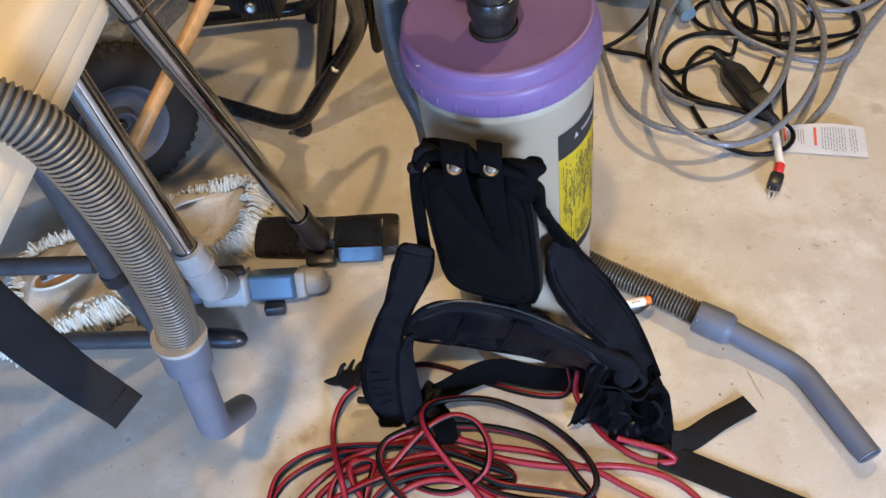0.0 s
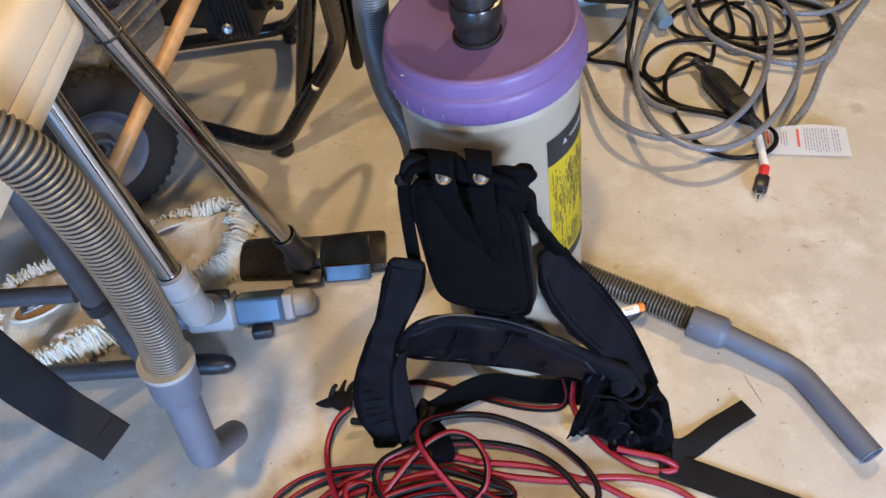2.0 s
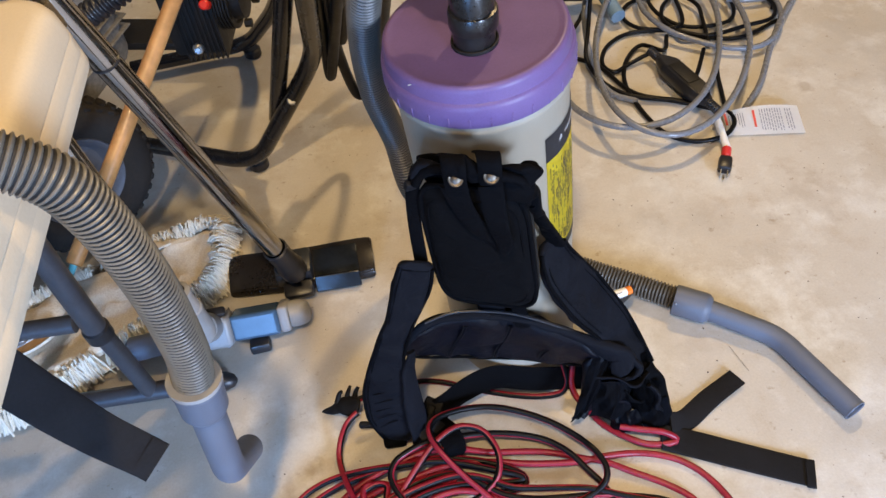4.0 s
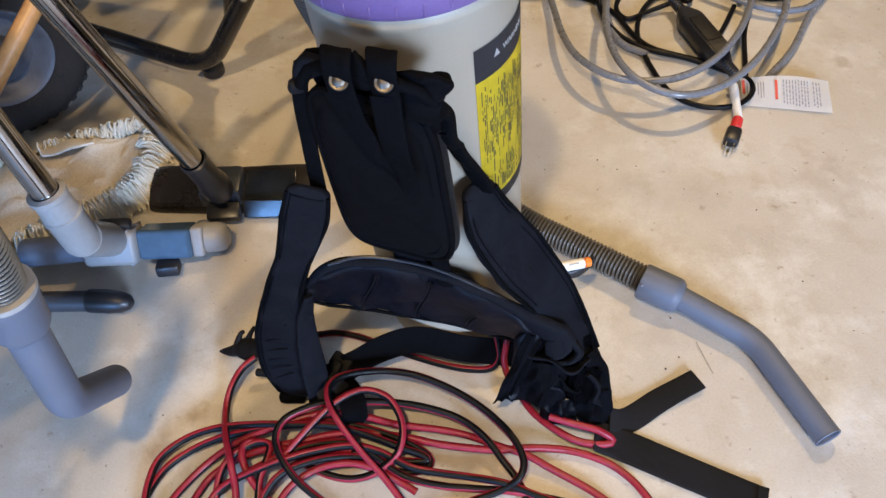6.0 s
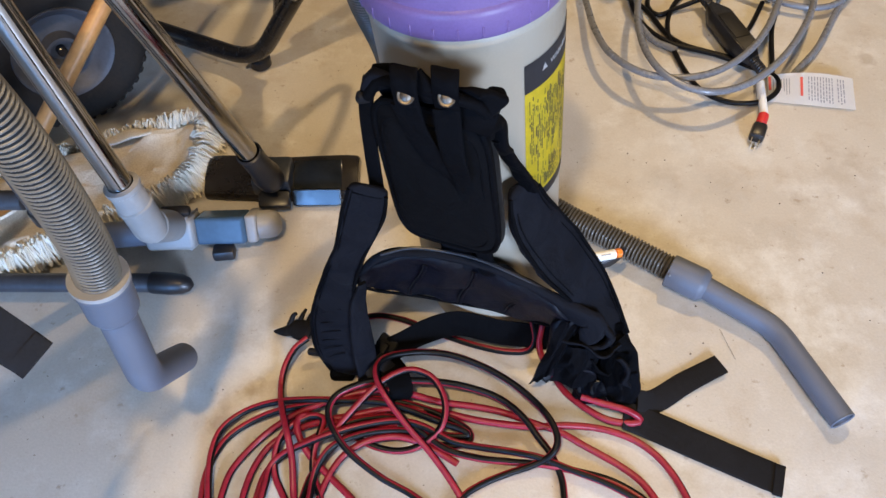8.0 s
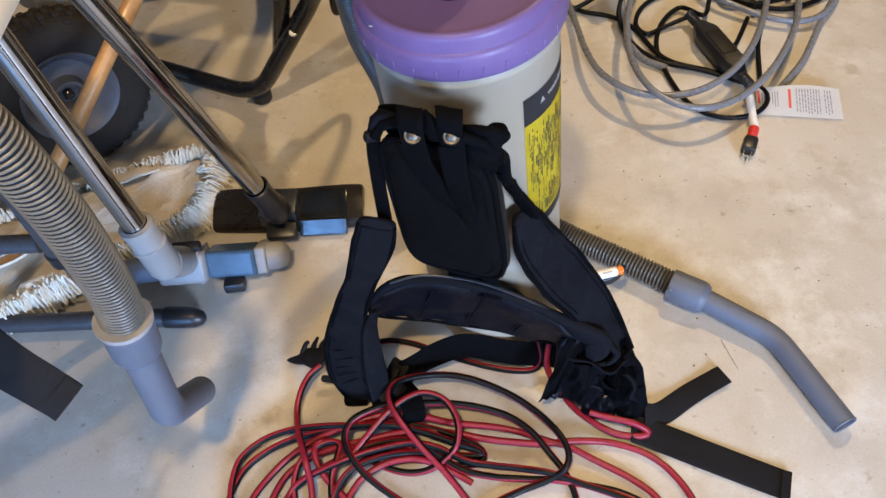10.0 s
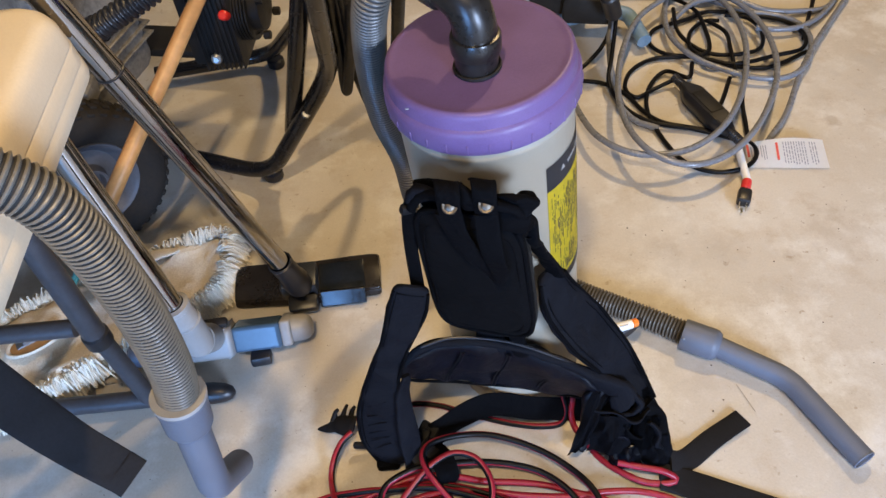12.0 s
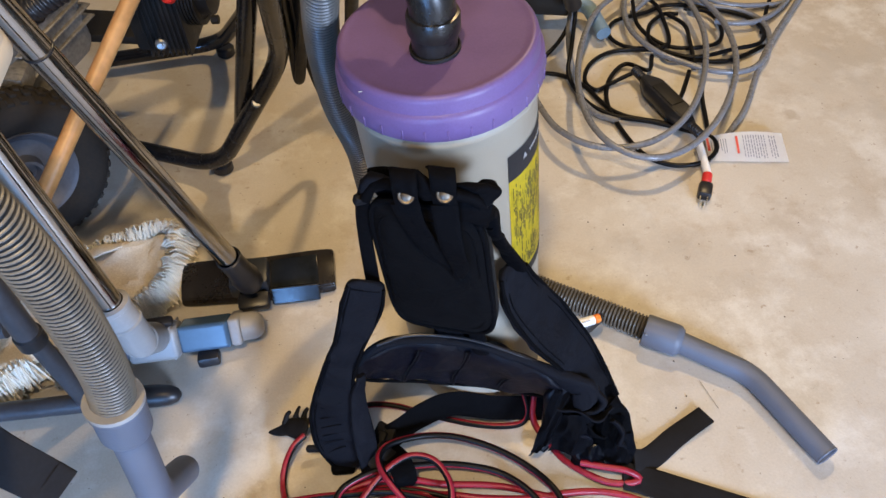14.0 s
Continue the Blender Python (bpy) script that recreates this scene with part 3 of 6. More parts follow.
    cu.body, cu.size, cu.extrude = "WARNING", 0.0092, 0.0002
    tmp = new("heading_word", cu)
    dg = bpy.context.evaluated_depsgraph_get()
    me = bpy.data.meshes.new_from_object(tmp.evaluated_get(dg))
    bpy.data.objects.remove(tmp)
    bm = bmesh.new()
    bm.from_mesh(me)
    for vert in bm.verts:
        x, y, z = vert.co
        ang = A0 + 21 + math.degrees(x / 0.1022)
        vert.co = on_can(ang, 0.507 + y, 0.1014 + 0.0017 + z)
    part("heading_word", bm, LIGHT_GREY, can)
    tri = bmesh.new()
    tri.faces.new([tri.verts.new(on_can(A0 + a, h, 0.1034)) for a, h in ((13, 0.507), (18, 0.507), (15.5, 0.516))])
    part("warning_triangle", tri, LIGHT_GREY, can)

    # harness: back pad
    c = [(-0.045, 0.634, 0.524), (0.074, 0.581, 0.532), (0.094, 0.592, 0.296), (-0.028, 0.648, 0.276)]
    pad = part("back_pad", cushion(c, 0.016, 0.36, bulge=0.008, wave=0.003), MESH_CLOTH, v, "black mesh-covered back pad")
    part("piping", sweep(bmesh.new(), rim_path(c, 0.36, inset=0.02, lift=0.004), 0.0035, 8, True), NYLON, pad)
    part("piping", sweep(bmesh.new(), rim_path(c, 0.36, inset=0.16, lift=0.0095), 0.0012, 6, True), NYLON, pad)
    shell = [(p[0] + 0.006, p[1] + 0.014, p[2] - 0.012) for p in c]
    part("pad_shell", cushion(shell, 0.008, 0.4, bulge=0), PUMP_BLACK, v)
    # top bar of the frame, wrapped in cloth, and the two snapped tabs
    bar = [(-0.044, 0.625, 0.522), (-0.032, 0.620, 0.546), (-0.005, 0.603, 0.557), (0.05, 0.582, 0.557), (0.070, 0.583, 0.542), (0.074, 0.592, 0.50)]
    part("top_bar", tube(bar, 0.006, 12), NYLON, v)
    part("bar_wrap", band([(0.044, 0.592, 0.556), (0.056, 0.588, 0.550), (0.068, 0.590, 0.538), (0.073, 0.597, 0.525)], [0.036, 0.05, 0.054, 0.044], [0.014, 0.02, 0.02, 0.012], (-0.3, -0.25, 1), 0.005, 24, wave=0.014), NYLON, v)
    part("bar_wrap", band([(0.064, 0.590, 0.552), (0.075, 0.594, 0.52), (0.084, 0.603, 0.485), (0.096, 0.612, 0.45)], [0.022, 0.026, 0.022, 0.014], [0.01, 0.014, 0.012, 0.008], (1, -0.4, 0.2), 0.005, 20, wave=0.012, seed=8), NYLON, v)
    part("bar_wrap", band([(0.006, 0.600, 0.572), (0.016, 0.596, 0.562), (0.020, 0.594, 0.545)], [0.016, 0.02, 0.014], 0.008, (1, -0.35, 0), 0.004, wave=0.01, seed=6), NYLON, v)
    part("bar_wrap", band([(-0.044, 0.630, 0.525), (-0.032, 0.624, 0.545), (-0.012, 0.613, 0.552)], [0.02, 0.026, 0.02], [0.012, 0.014, 0.01], (0.2, -0.2, 1), wave=0.008, seed=4), PADDING, v)
    part("bar_cover", band([(-0.034, 0.640, 0.530), (-0.012, 0.626, 0.536), (0.03, 0.606, 0.538), (0.07, 0.600, 0.532)], [0.036, 0.042, 0.042, 0.036], 0.008, (0, -0.1, 1), wave=0.006, seed=12), NYLON, v)
    for x, y in ((-0.003, 0.588), (0.034, 0.5845)):
        tab = part("snap_tab", band([(x - 0.002, y + 0.028, 0.566), (x, y + 0.008, 0.583), (x, y - 0.004, 0.575), (x, y - 0.002, 0.560), (x + 0.002, y, 0.540)], 0.026, 0.004, (1, -0.35, 0), 0.004), NYLON, v)
        sn = lathe([(0.0085, 0), (0.0085, 0.001), (0.0075, 0.0022), (0.0055, 0.0018), (0.004, 0.0028), (0, 0.0032)], 20)
        sn.transform(axis_pose((x + 0.001, y - 0.0045, 0.562), (-0.05, -0.72, 0.65)))
        part("snap", sn, SNAP_METAL, tab, "shiny nickel snap button")
    # hanging ends of the tabs over the pad
    part("tab_end", band([(-0.004, 0.592, 0.545), (0.006, 0.591, 0.5), (0.03, 0.588, 0.455), (0.043, 0.588, 0.432)], [0.03, 0.026, 0.02, 0.006], 0.004, (1, -0.35, 0.2), wave=0.004), NYLON, v)
    part("tab_end", band([(0.034, 0.582, 0.545), (0.038, 0.576, 0.5), (0.047, 0.577, 0.455), (0.045, 0.583, 0.428)], [0.028, 0.026, 0.022, 0.008], 0.004, (1, -0.35, -0.1), wave=0.004, seed=3), NYLON, v)

    # shoulder straps
    part("strap_webbing", band([(-0.040, 0.626, 0.545), (-0.049, 0.634, 0.50), (-0.052, 0.640, 0.44), (-0.051, 0.634, 0.365)], [0.014, 0.016, 0.017, 0.018], 0.004, (1, -0.3, 0)), NYLON, v)
    part("strap_buckle", block(0.017, 0.011, 0.015, 0.004, pose(-0.049, 0.632, 0.515, 20, 10, 20)), MATTE_BLACK, v)
    lp = [(-0.057, 0.622, 0.392), (-0.069, 0.621, 0.345), (-0.092, 0.620, 0.275), (-0.116, 0.615, 0.205), (-0.131, 0.604, 0.125), (-0.132, 0.592, 0.07), (-0.122, 0.575, 0.022)]
    lw, lt = [0.044, 0.053, 0.039, 0.046, 0.072, 0.076, 0.05], [0.012, 0.016, 0.017, 0.017, 0.018, 0.018, 0.012]
    la = [(1, -0.1, -0.1), (1, 0, -0.1), (1, -0.1, 0), (1, -0.2, 0.12), (1, -0.25, 0.22), (1, -0.2, 0.25), (1, -0.2, 0.3)]
    ls = part("shoulder_strap", band(lp, lw, lt, la, 0.004, 24, wave=0.006), PADDING, v, "padded black shoulder strap")
    for i in range(6):
        k = 0.60 + 0.05 * i
        part("stitch_ridge", tube([on_band(lp, lw, lt, la, k - 0.05 * u, u, 0.0005) for u in (-0.5, -0.3, -0.1, 0.1, 0.3)], 0.0008, 6), PADDING, ls)
    for u, r in ((-0.93, 0.0024), (0.93, 0.0024), (-0.74, 0.0007)):
        part("strap_edge", tube([on_band(lp, lw, lt, la, 0.03 + 0.93 * j / 24, u) for j in range(25)], r, 8), NYLON, ls)
    part("strap_edge", tube([on_band(lp, lw, lt, la, 0.04, u) for u in (-0.72, -0.3, 0.3, 0.72)], 0.0012, 8), NYLON, ls)
    # the strap's inner side turns over along its lower half
    part("turned_edge", band([(-0.085, 0.607, 0.215), (-0.093, 0.597, 0.17), (-0.095, 0.586, 0.12), (-0.094, 0.573, 0.07), (-0.098, 0.562, 0.03)], [0.012, 0.024, 0.032, 0.034, 0.022], [0.006, 0.008, 0.009, 0.009, 0.006], (0.75, 0.55, 0.25), 0.004, 20, wave=0.007, seed=14), PADDING, ls)
    for p, d, w in (((-0.083, 0.565, 0.045), (0.2, -0.4, 1), 0.026), ((-0.07, 0.576, 0.05), (0.4, -0.3, 1), 0.022)):
        part("strap_slider", block(w, 0.03, 0.009, 0.003, axis_pose(p, d)), MATTE_BLACK, ls)
    rp0 = [(0.079, 0.600, 0.49), (0.098, 0.615, 0.44), (0.112, 0.63, 0.395), (0.122, 0.632, 0.37)]
    part("strap_webbing", band(rp0, [0.016, 0.018, 0.022, 0.024], 0.008, (0.7, -0.5, 0.2), wave=0.005), NYLON, v)
    rp = [(0.112, 0.637, 0.375), (0.128, 0.63, 0.32), (0.164, 0.63, 0.25), (0.207, 0.627, 0.177), (0.244, 0.609, 0.112), (0.27, 0.576, 0.06), (0.285, 0.545, 0.02)]
    rw, rt = [0.034, 0.063, 0.078, 0.064, 0.042, 0.030, 0.022], [0.014, 0.018, 0.018, 0.016, 0.012, 0.008, 0.006]
    ra = [(1, 0.5, 0.2), (0.8, 0.7, 0.3), (0.65, 0.75, 0.3), (0.75, 0.6, 0.2), (0.8, 0.5, 0.2), (0.9, 0.4, 0), (0.9, 0.4, 0)]
    rs = part("shoulder_strap", band(rp, rw, rt, ra, 0.004, 24, wave=0.006, seed=2), PADDING, v, "padded black shoulder strap")
    for u, r in ((-0.93, 0.0026), (0.93, 0.0026), (-0.7, 0.0008), (0.7, 0.0008)):
        part("strap_edge", tube([on_band(rp, rw, rt, ra, 0.03 + 0.7 * j / 24, u) for j in range(25)], r, 8), NYLON, rs)

    # hip belt: a crescent of lined padding, with a stiff outer shell above it
    hp = [(-0.096, 0.627, 0.200), (-0.06, 0.643, 0.186), (-0.02, 0.652, 0.173), (0.03, 0.652, 0.160), (0.08, 0.646, 0.148), (0.13, 0.632, 0.132), (0.168, 0.614, 0.126), (0.186, 0.600, 0.126)]
    hw, ht = [0.03, 0.088, 0.128, 0.148, 0.144, 0.112, 0.066, 0.035], [0.01, 0.02, 0.022, 0.022, 0.022, 0.02, 0.016, 0.012]
    hb = part("hip_belt", band(hp, hw, ht, (0, -0.15, 1), 0.005, 28, wave=0.009, power=0.6), SATIN, v, "padded black hip belt with sewn seams")
    for k in (0.285, 0.48, 0.67):
        for dk, r, mm in ((0, 0.0013, MATTE_BLACK), (0.012, 0.0022, SATIN)):
            part("seam", tube([on_band(hp, hw, ht, (0, -0.15, 1), k + dk + 0.006 * math.sin(u * 4), u, 0.0004) for u in (-0.9, -0.7, -0.4, -0.1, 0.2, 0.5, 0.7)], r, 6), mm, hb)
    part("belt_hem", tube([on_band(hp, hw, ht, (0, -0.15, 1), 0.06 + 0.9 * j / 24, -0.93) for j in range(25)], 0.0024, 8), NYLON, hb)
    top = [(-0.092, 0.622, 0.207), (-0.06, 0.638, 0.228), (-0.02, 0.641, 0.238), (0.03, 0.637, 0.234), (0.08, 0.629, 0.220), (0.147, 0.616, 0.183), (0.19, 0.604, 0.154), (0.218, 0.592, 0.135), (0.206, 0.578, 0.112)]
    part("belt_shell", band(top, [0.012, 0.016, 0.018, 0.018, 0.02, 0.028, 0.038, 0.04, 0.03], [0.01, 0.012, 0.012, 0.012, 0.012, 0.014, 0.016, 0.016, 0.012], [(0, -0.6, 0.8)] * 6 + [(0.5, -0.4, 0.6), (0.9, -0.2, 0.3), (0.9, -0.2, 0.3)], wave=0.005, seed=5), PADDING, v)
    part("belt_edge", tube([Vector(p) + Vector((0, -0.004, 0.012)) for p in top[1:7]], 0.0022, 8), BLACK_PLASTIC, hb)
    part("center_strut", band([(0.035, 0.645, 0.31), (0.036, 0.645, 0.24), (0.036, 0.643, 0.19)], [0.05, 0.038, 0.05], 0.014, (1, -0.2, 0)), PADDING, v)
    part("center_strut", band([(0.075, 0.632, 0.30), (0.072, 0.632, 0.24), (0.08, 0.628, 0.20)], [0.02, 0.022, 0.03], 0.01, (1, -0.2, 0)), NYLON, v)
    # knot of straps and buckle at the belt's end
    folds = (((0.178, 0.604, 0.134), (0.207, 0.600, 0.118), (0.162, 0.556, 0.052), (0.134, 0.553, 0.040), 0.010, PADDING),
             ((0.182, 0.582, 0.098), (0.230, 0.576, 0.098), (0.226, 0.547, 0.042), (0.164, 0.553, 0.042), 0.014, PADDING),
             ((0.198, 0.556, 0.052), (0.240, 0.552, 0.052), (0.247, 0.535, 0.012), (0.198, 0.542, 0.016), 0.010, SATIN),
             ((0.232, 0.572, 0.092), (0.272, 0.574, 0.092), (0.276, 0.550, 0.044), (0.234, 0.552, 0.046), 0.012, NYLON),
             ((0.238, 0.554, 0.052), (0.288, 0.558, 0.060), (0.293, 0.536, 0.008), (0.250, 0.530, 0.006), 0.009, PADDING),
             ((0.190, 0.606, 0.125), (0.262, 0.606, 0.115), (0.275, 0.566, 0.012), (0.190, 0.580, 0.012), 0.004, NYLON))
    for i, (a, b, d, e, bow, mm) in enumerate(folds):
        part("gathered_cloth", drape((a, b, d, e), bow, 0.005, 0.012, i * 5), mm, v)
    rolls = (([(0.180, 0.588, 0.104), (0.208, 0.577, 0.106), (0.234, 0.572, 0.096), (0.258, 0.580, 0.102)], [0.012, 0.022, 0.022, 0.012], PADDING),
             ([(0.210, 0.604, 0.146), (0.232, 0.600, 0.134), (0.243, 0.588, 0.114), (0.232, 0.577, 0.098), (0.210, 0.578, 0.100)], [0.026, 0.03, 0.028, 0.024, 0.016], PADDING),
             ([(0.220, 0.570, 0.084), (0.229, 0.560, 0.066), (0.242, 0.556, 0.058), (0.256, 0.562, 0.070)], [0.012, 0.022, 0.022, 0.012], NYLON),
             ([(0.252, 0.566, 0.086), (0.262, 0.558, 0.070), (0.262, 0.550, 0.052), (0.272, 0.545, 0.036)], [0.012, 0.024, 0.020, 0.010], PADDING),
             ([(0.184, 0.575, 0.078), (0.200, 0.562, 0.070), (0.216, 0.558, 0.058), (0.224, 0.552, 0.044)], [0.008, 0.018, 0.018, 0.008], SATIN),
             ([(0.256, 0.588, 0.104), (0.270, 0.576, 0.080), (0.277, 0.560, 0.048), (0.286, 0.543, 0.014)], [0.022, 0.028, 0.028, 0.020], NYLON))
    for i, (p, w, mm) in enumerate(rolls):
        part("gathered_strap", band(p, w, [0.006] + [0.009] * (len(p) - 2) + [0.005], (0.25, -0.55, 0.8) if i < 5 else (0.9, 0.3, 0.1), 0.003, 20, 0.7, wave=0.012, seed=i * 3), mm, v)
    part("belt_flap", band([(0.187, 0.608, 0.13), (0.186, 0.596, 0.07), (0.166, 0.582, 0.015), (0.144, 0.574, 0.008)], [0.05, 0.05, 0.03, 0.008], [0.014, 0.012, 0.01, 0.006], (1, 0.3, 0.4), wave=0.006, seed=9), SATIN, v)
    part("side_release_buckle", block(0.034, 0.05, 0.016, 0.005, axis_pose((0.264, 0.558, 0.028), (0.3, -0.2, 1))), MATTE_BLACK, v)
    part("webbing_tail", band([(0.267, 0.515, 0.02), (0.304, 0.507, 0.006), (0.366, 0.478, 0.004), (0.431, 0.447, 0.004), (0.471, 0.428, 0.005)], [0.04, 0.046, 0.045, 0.044, 0.043], 0.0035, (0.3, 1, 0)), WEBBING, v, "flat black webbing belt end")
    part("webbing_hem", band([(0.46, 0.431, 0.006), (0.472, 0.427, 0.006)], 0.0455, 0.006, (0.3, 1, 0)), WEBBING, v)
    part("webbing_tail", band([(0.289, 0.537, 0.02), (0.316, 0.542, 0.006), (0.365, 0.573, 0.004), (0.42, 0.601, 0.008)], [0.03, 0.034, 0.034, 0.033], 0.003, (0.6, 1, 0)), WEBBING, v, "short flat black webbing end")
    # chest and belt webbing across the floor with the left buckle
    part("belt_webbing", band([(-0.096, 0.603, 0.02), (-0.059, 0.607, 0.04), (-0.015, 0.631, 0.045), (0.034, 0.643, 0.05), (0.095, 0.635, 0.04), (0.152, 0.63, 0.035), (0.187, 0.627, 0.03)], [0.03, 0.036, 0.04, 0.042, 0.042, 0.042, 0.04], 0.0035, [(0.5, 0.8, 0.5), (0.4, 0.8, 0.6), (0.2, 0.6, 0.8), (0, 0.5, 0.9), (0, 0.5, 0.9), (0, 0.5, 0.9), (0, 0.5, 0.9)]), NYLON, v)
    bk = part("belt_buckle", block(0.032, 0.022, 0.010, 0.004, axis_pose((-0.068, 0.615, 0.04), (-0.3, -0.4, 1))), MATTE_BLACK, v, "black plastic side-release buckle")
    part("buckle_prong", block(0.014, 0.036, 0.01, 0.004, axis_pose((-0.078, 0.599, 0.04), (-0.3, -0.4, 1))), MATTE_BLACK, bk)
    part("webbing_loop", band([(-0.077, 0.603, 0.03), (-0.053, 0.563, 0.05), (-0.044, 0.536, 0.04), (-0.063, 0.532, 0.01)], [0.034, 0.036, 0.034, 0.03], 0.004, (1, 0.2, 0.2), wave=0.004), NYLON, v)
    clip = part("strap_clip", band([(-0.249, 0.652, 0.010), (-0.228, 0.650, 0.014), (-0.208, 0.648, 0.024), (-0.186, 0.634, 0.034)], [0.006, 0.016, 0.032, 0.034], [0.005, 0.008, 0.012, 0.010], (0.35, 0.9, 0.3), 0.004, 16, 0.6, wave=0.008, seed=31), MATTE_BLACK, v, "black plastic strap clip")
    for x, h in ((-0.221, -0.4), (-0.207, 1.0), (-0.194, 0.3)):
        part("clip_finger", tube([(x, 0.656, 0.022), (x + 0.005, 0.667, 0.031), (x + 0.010, 0.671 + 0.006 * h, 0.034)], lambda g: 0.0056 - g * 0.12, 8, 0.004), MATTE_BLACK, clip)
    part("strap_foot", block(0.036, 0.024, 0.018, 0.006, axis_pose((-0.135, 0.582, 0.012), (0, 0, 1))), NYLON, v)
    part("strap_clip", block(0.01, 0.03, 0.012, 0.004, axis_pose((-0.174, 0.61, 0.02), (0.3, 0, 1))), MATTE_BLACK, v)
    return v


vacuum()


def marker_pen():
    a, b = Vector((0.217, 0.722, 0.1)), Vector((0.277, 0.739, 0.095))
    p = thing("marker_pen", "white marker pen with an orange end in the harness", "pen")
    d = (b - a)
    part("barrel", rod(a, a + d * 0.84, 0.0075, 16, 0.001), WHITE, p)
    part("cap", rod(a + d * 0.84, b, 0.0072, 16, 0.0015), ORANGE, p, "orange end cap")
    q = [block(0.003, 0.0008, 0.0035, 0, Matrix.Translation(a + d * t + Vector((0, -0.0038, 0.0062))), 1) for t in (0.5, 0.56, 0.62, 0.68)]
    part("print", join(*q), INK, p)
    part("pen_loop", band([a + d * 0.3 + Vector((0, -0.005, -0.012)), a + d * 0.7 + Vector((0, -0.007, -0.012)), b + Vector((0.004, 0.002, -0.002)), b + Vector((0.002, 0.006, 0.003))], [0.01, 0.014, 0.01, 0.006], 0.004, (0, 0.3, 1)), BLACK_PLASTIC, p)


marker_pen()


def vacuum_hose():
    h = thing("vacuum_hose", "grey ribbed vacuum hose with a bent grey plastic wand", "hose", "vacuum hoses")
    pts = [(-0.002, 0.760, 0.721), (-0.025, 0.772, 0.725), (-0.05, 0.775, 0.712), (-0.066, 0.785, 0.675), (-0.077, 0.822, 0.6), (-0.082, 0.862, 0.52), (-0.08, 0.895, 0.43), (-0.064, 0.939, 0.31), (-0.045, 0.94, 0.18), (0.03, 0.965, 0.09), (0.11, 0.94, 0.04), (0.197, 0.872, 0.026), (0.290, 0.808, 0.026), (0.364, 0.757, 0.027)]
    part("ribbed_hose", ribbed(pts, 0.0208, 0.0060, 0.0032), [HOSE_SHADED, HOSE_GROOVE_SHADE], h)
    a, b, c, d = Vector((0.361, 0.753, 0.029)), Vector((0.41, 0.725, 0.026)), Vector((0.505, 0.655, 0.02)), Vector((0.565, 0.51, 0.02))
    ax = (b - a).normalized()
    cuff = lathe([(0.0215, 0), (0.0255, 0.001), (0.0262, 0.004), (0.0262, 0.05), (0.0252, 0.056), (0.022, 0.0595), (0.0205, 0.062)], 32)
    cuff.transform(axis_pose(a, ax))
    cf = part("cuff", cuff, WAND_GREY, h)
    path = rounded_path([a + ax * 0.05, c, d], 0.026, 10)
    wand = sweep(bmesh.new(), path, 0.0178, 28, caps=False)
    # the mouth is cut on a slant and hollow
    inner = sweep(bmesh.new(), [d - (d - c).normalized() * 0.06, d], 0.0155, 28, caps=False)
    bmesh.ops.reverse_faces(inner, faces=inner.faces[:])
    w = part("wand", join(wand, inner), WAND_GREY, h, "bent blue-grey plastic wand")
    rim = lathe([(0.0155, -0.001), (0.0178, -0.001), (0.0182, 0.0015), (0.0173, 0.003), (0.0155, 0.002), (0.0155, -0.001)], 28)
    rim.transform(axis_pose(d, d - c))
    part("wand_rim", rim, WAND_GREY, w)
    for i in range(16):
        p = a + ax * (0.095 + i * 0.0048) + Vector((-0.0085, -0.0105, 0.0142))
        part("grip_rib", block(0.016, 0.002, 0.0012, 0.0006, axis_pose(p, (-0.35, -0.45, 0.8), ax), 1), WAND_GREY, w)
    pin = lathe([(0.0018, 0), (0.0018, 0.0006), (0, 0.0009)], 10)
    pin.transform(axis_pose(a + ax * 0.008 + Vector((-0.012, -0.019, 0.018)), (-0.4, -0.6, 0.6)))
    part("pin", pin, STEEL, cf)


vacuum_hose()


def hanging_hose():
    h = thing("hanging_hose", "grey ribbed hose hanging over the table with a bent wand", "hose", "vacuum hoses")
    pts = [(-0.95, 0.30, 0.772), (-0.62, 0.42, 0.772), (-0.46, 0.455, 0.792), (-0.385, 0.463, 0.79), (-0.33, 0.467, 0.757), (-0.307, 0.471, 0.707), (-0.298, 0.477, 0.60), (-0.304, 0.483, 0.48), (-0.314, 0.484, 0.42), (-0.316, 0.483, 0.395)]
    part("ribbed_hose", ribbed(pts, 0.0235, 0.0056), [HOSE_GREY, HOSE_GROOVE_SHADE], h)
    a, c, d = Vector((-0.315, 0.484, 0.415)), Vector((-0.332, 0.472, 0.215)), Vector((-0.340, 0.556, 0.105))
    ax = (c - a).normalized()
    cuff = lathe([(0.0245, 0), (0.0285, 0), (0.0295, 0.003), (0.0295, 0.012), (0.028, 0.015), (0.0275, 0.052), (0.025, 0.058), (0.0225, 0.06)], 32)
    cuff.transform(axis_pose(a, ax))
    part("cuff", cuff, WAND_GREY, h)
    part("collar_ring", sweep(bmesh.new(), [a + ax * -0.002, a + ax * 0.004], 0.0305, 32), LIGHT_GREY, h)
    part("wand", sweep(bmesh.new(), rounded_path([a + ax * 0.05, c, d], 0.022, 8), 0.0205, 28), WAND_GREY, h, "bent grey plastic wand")


hanging_hose()


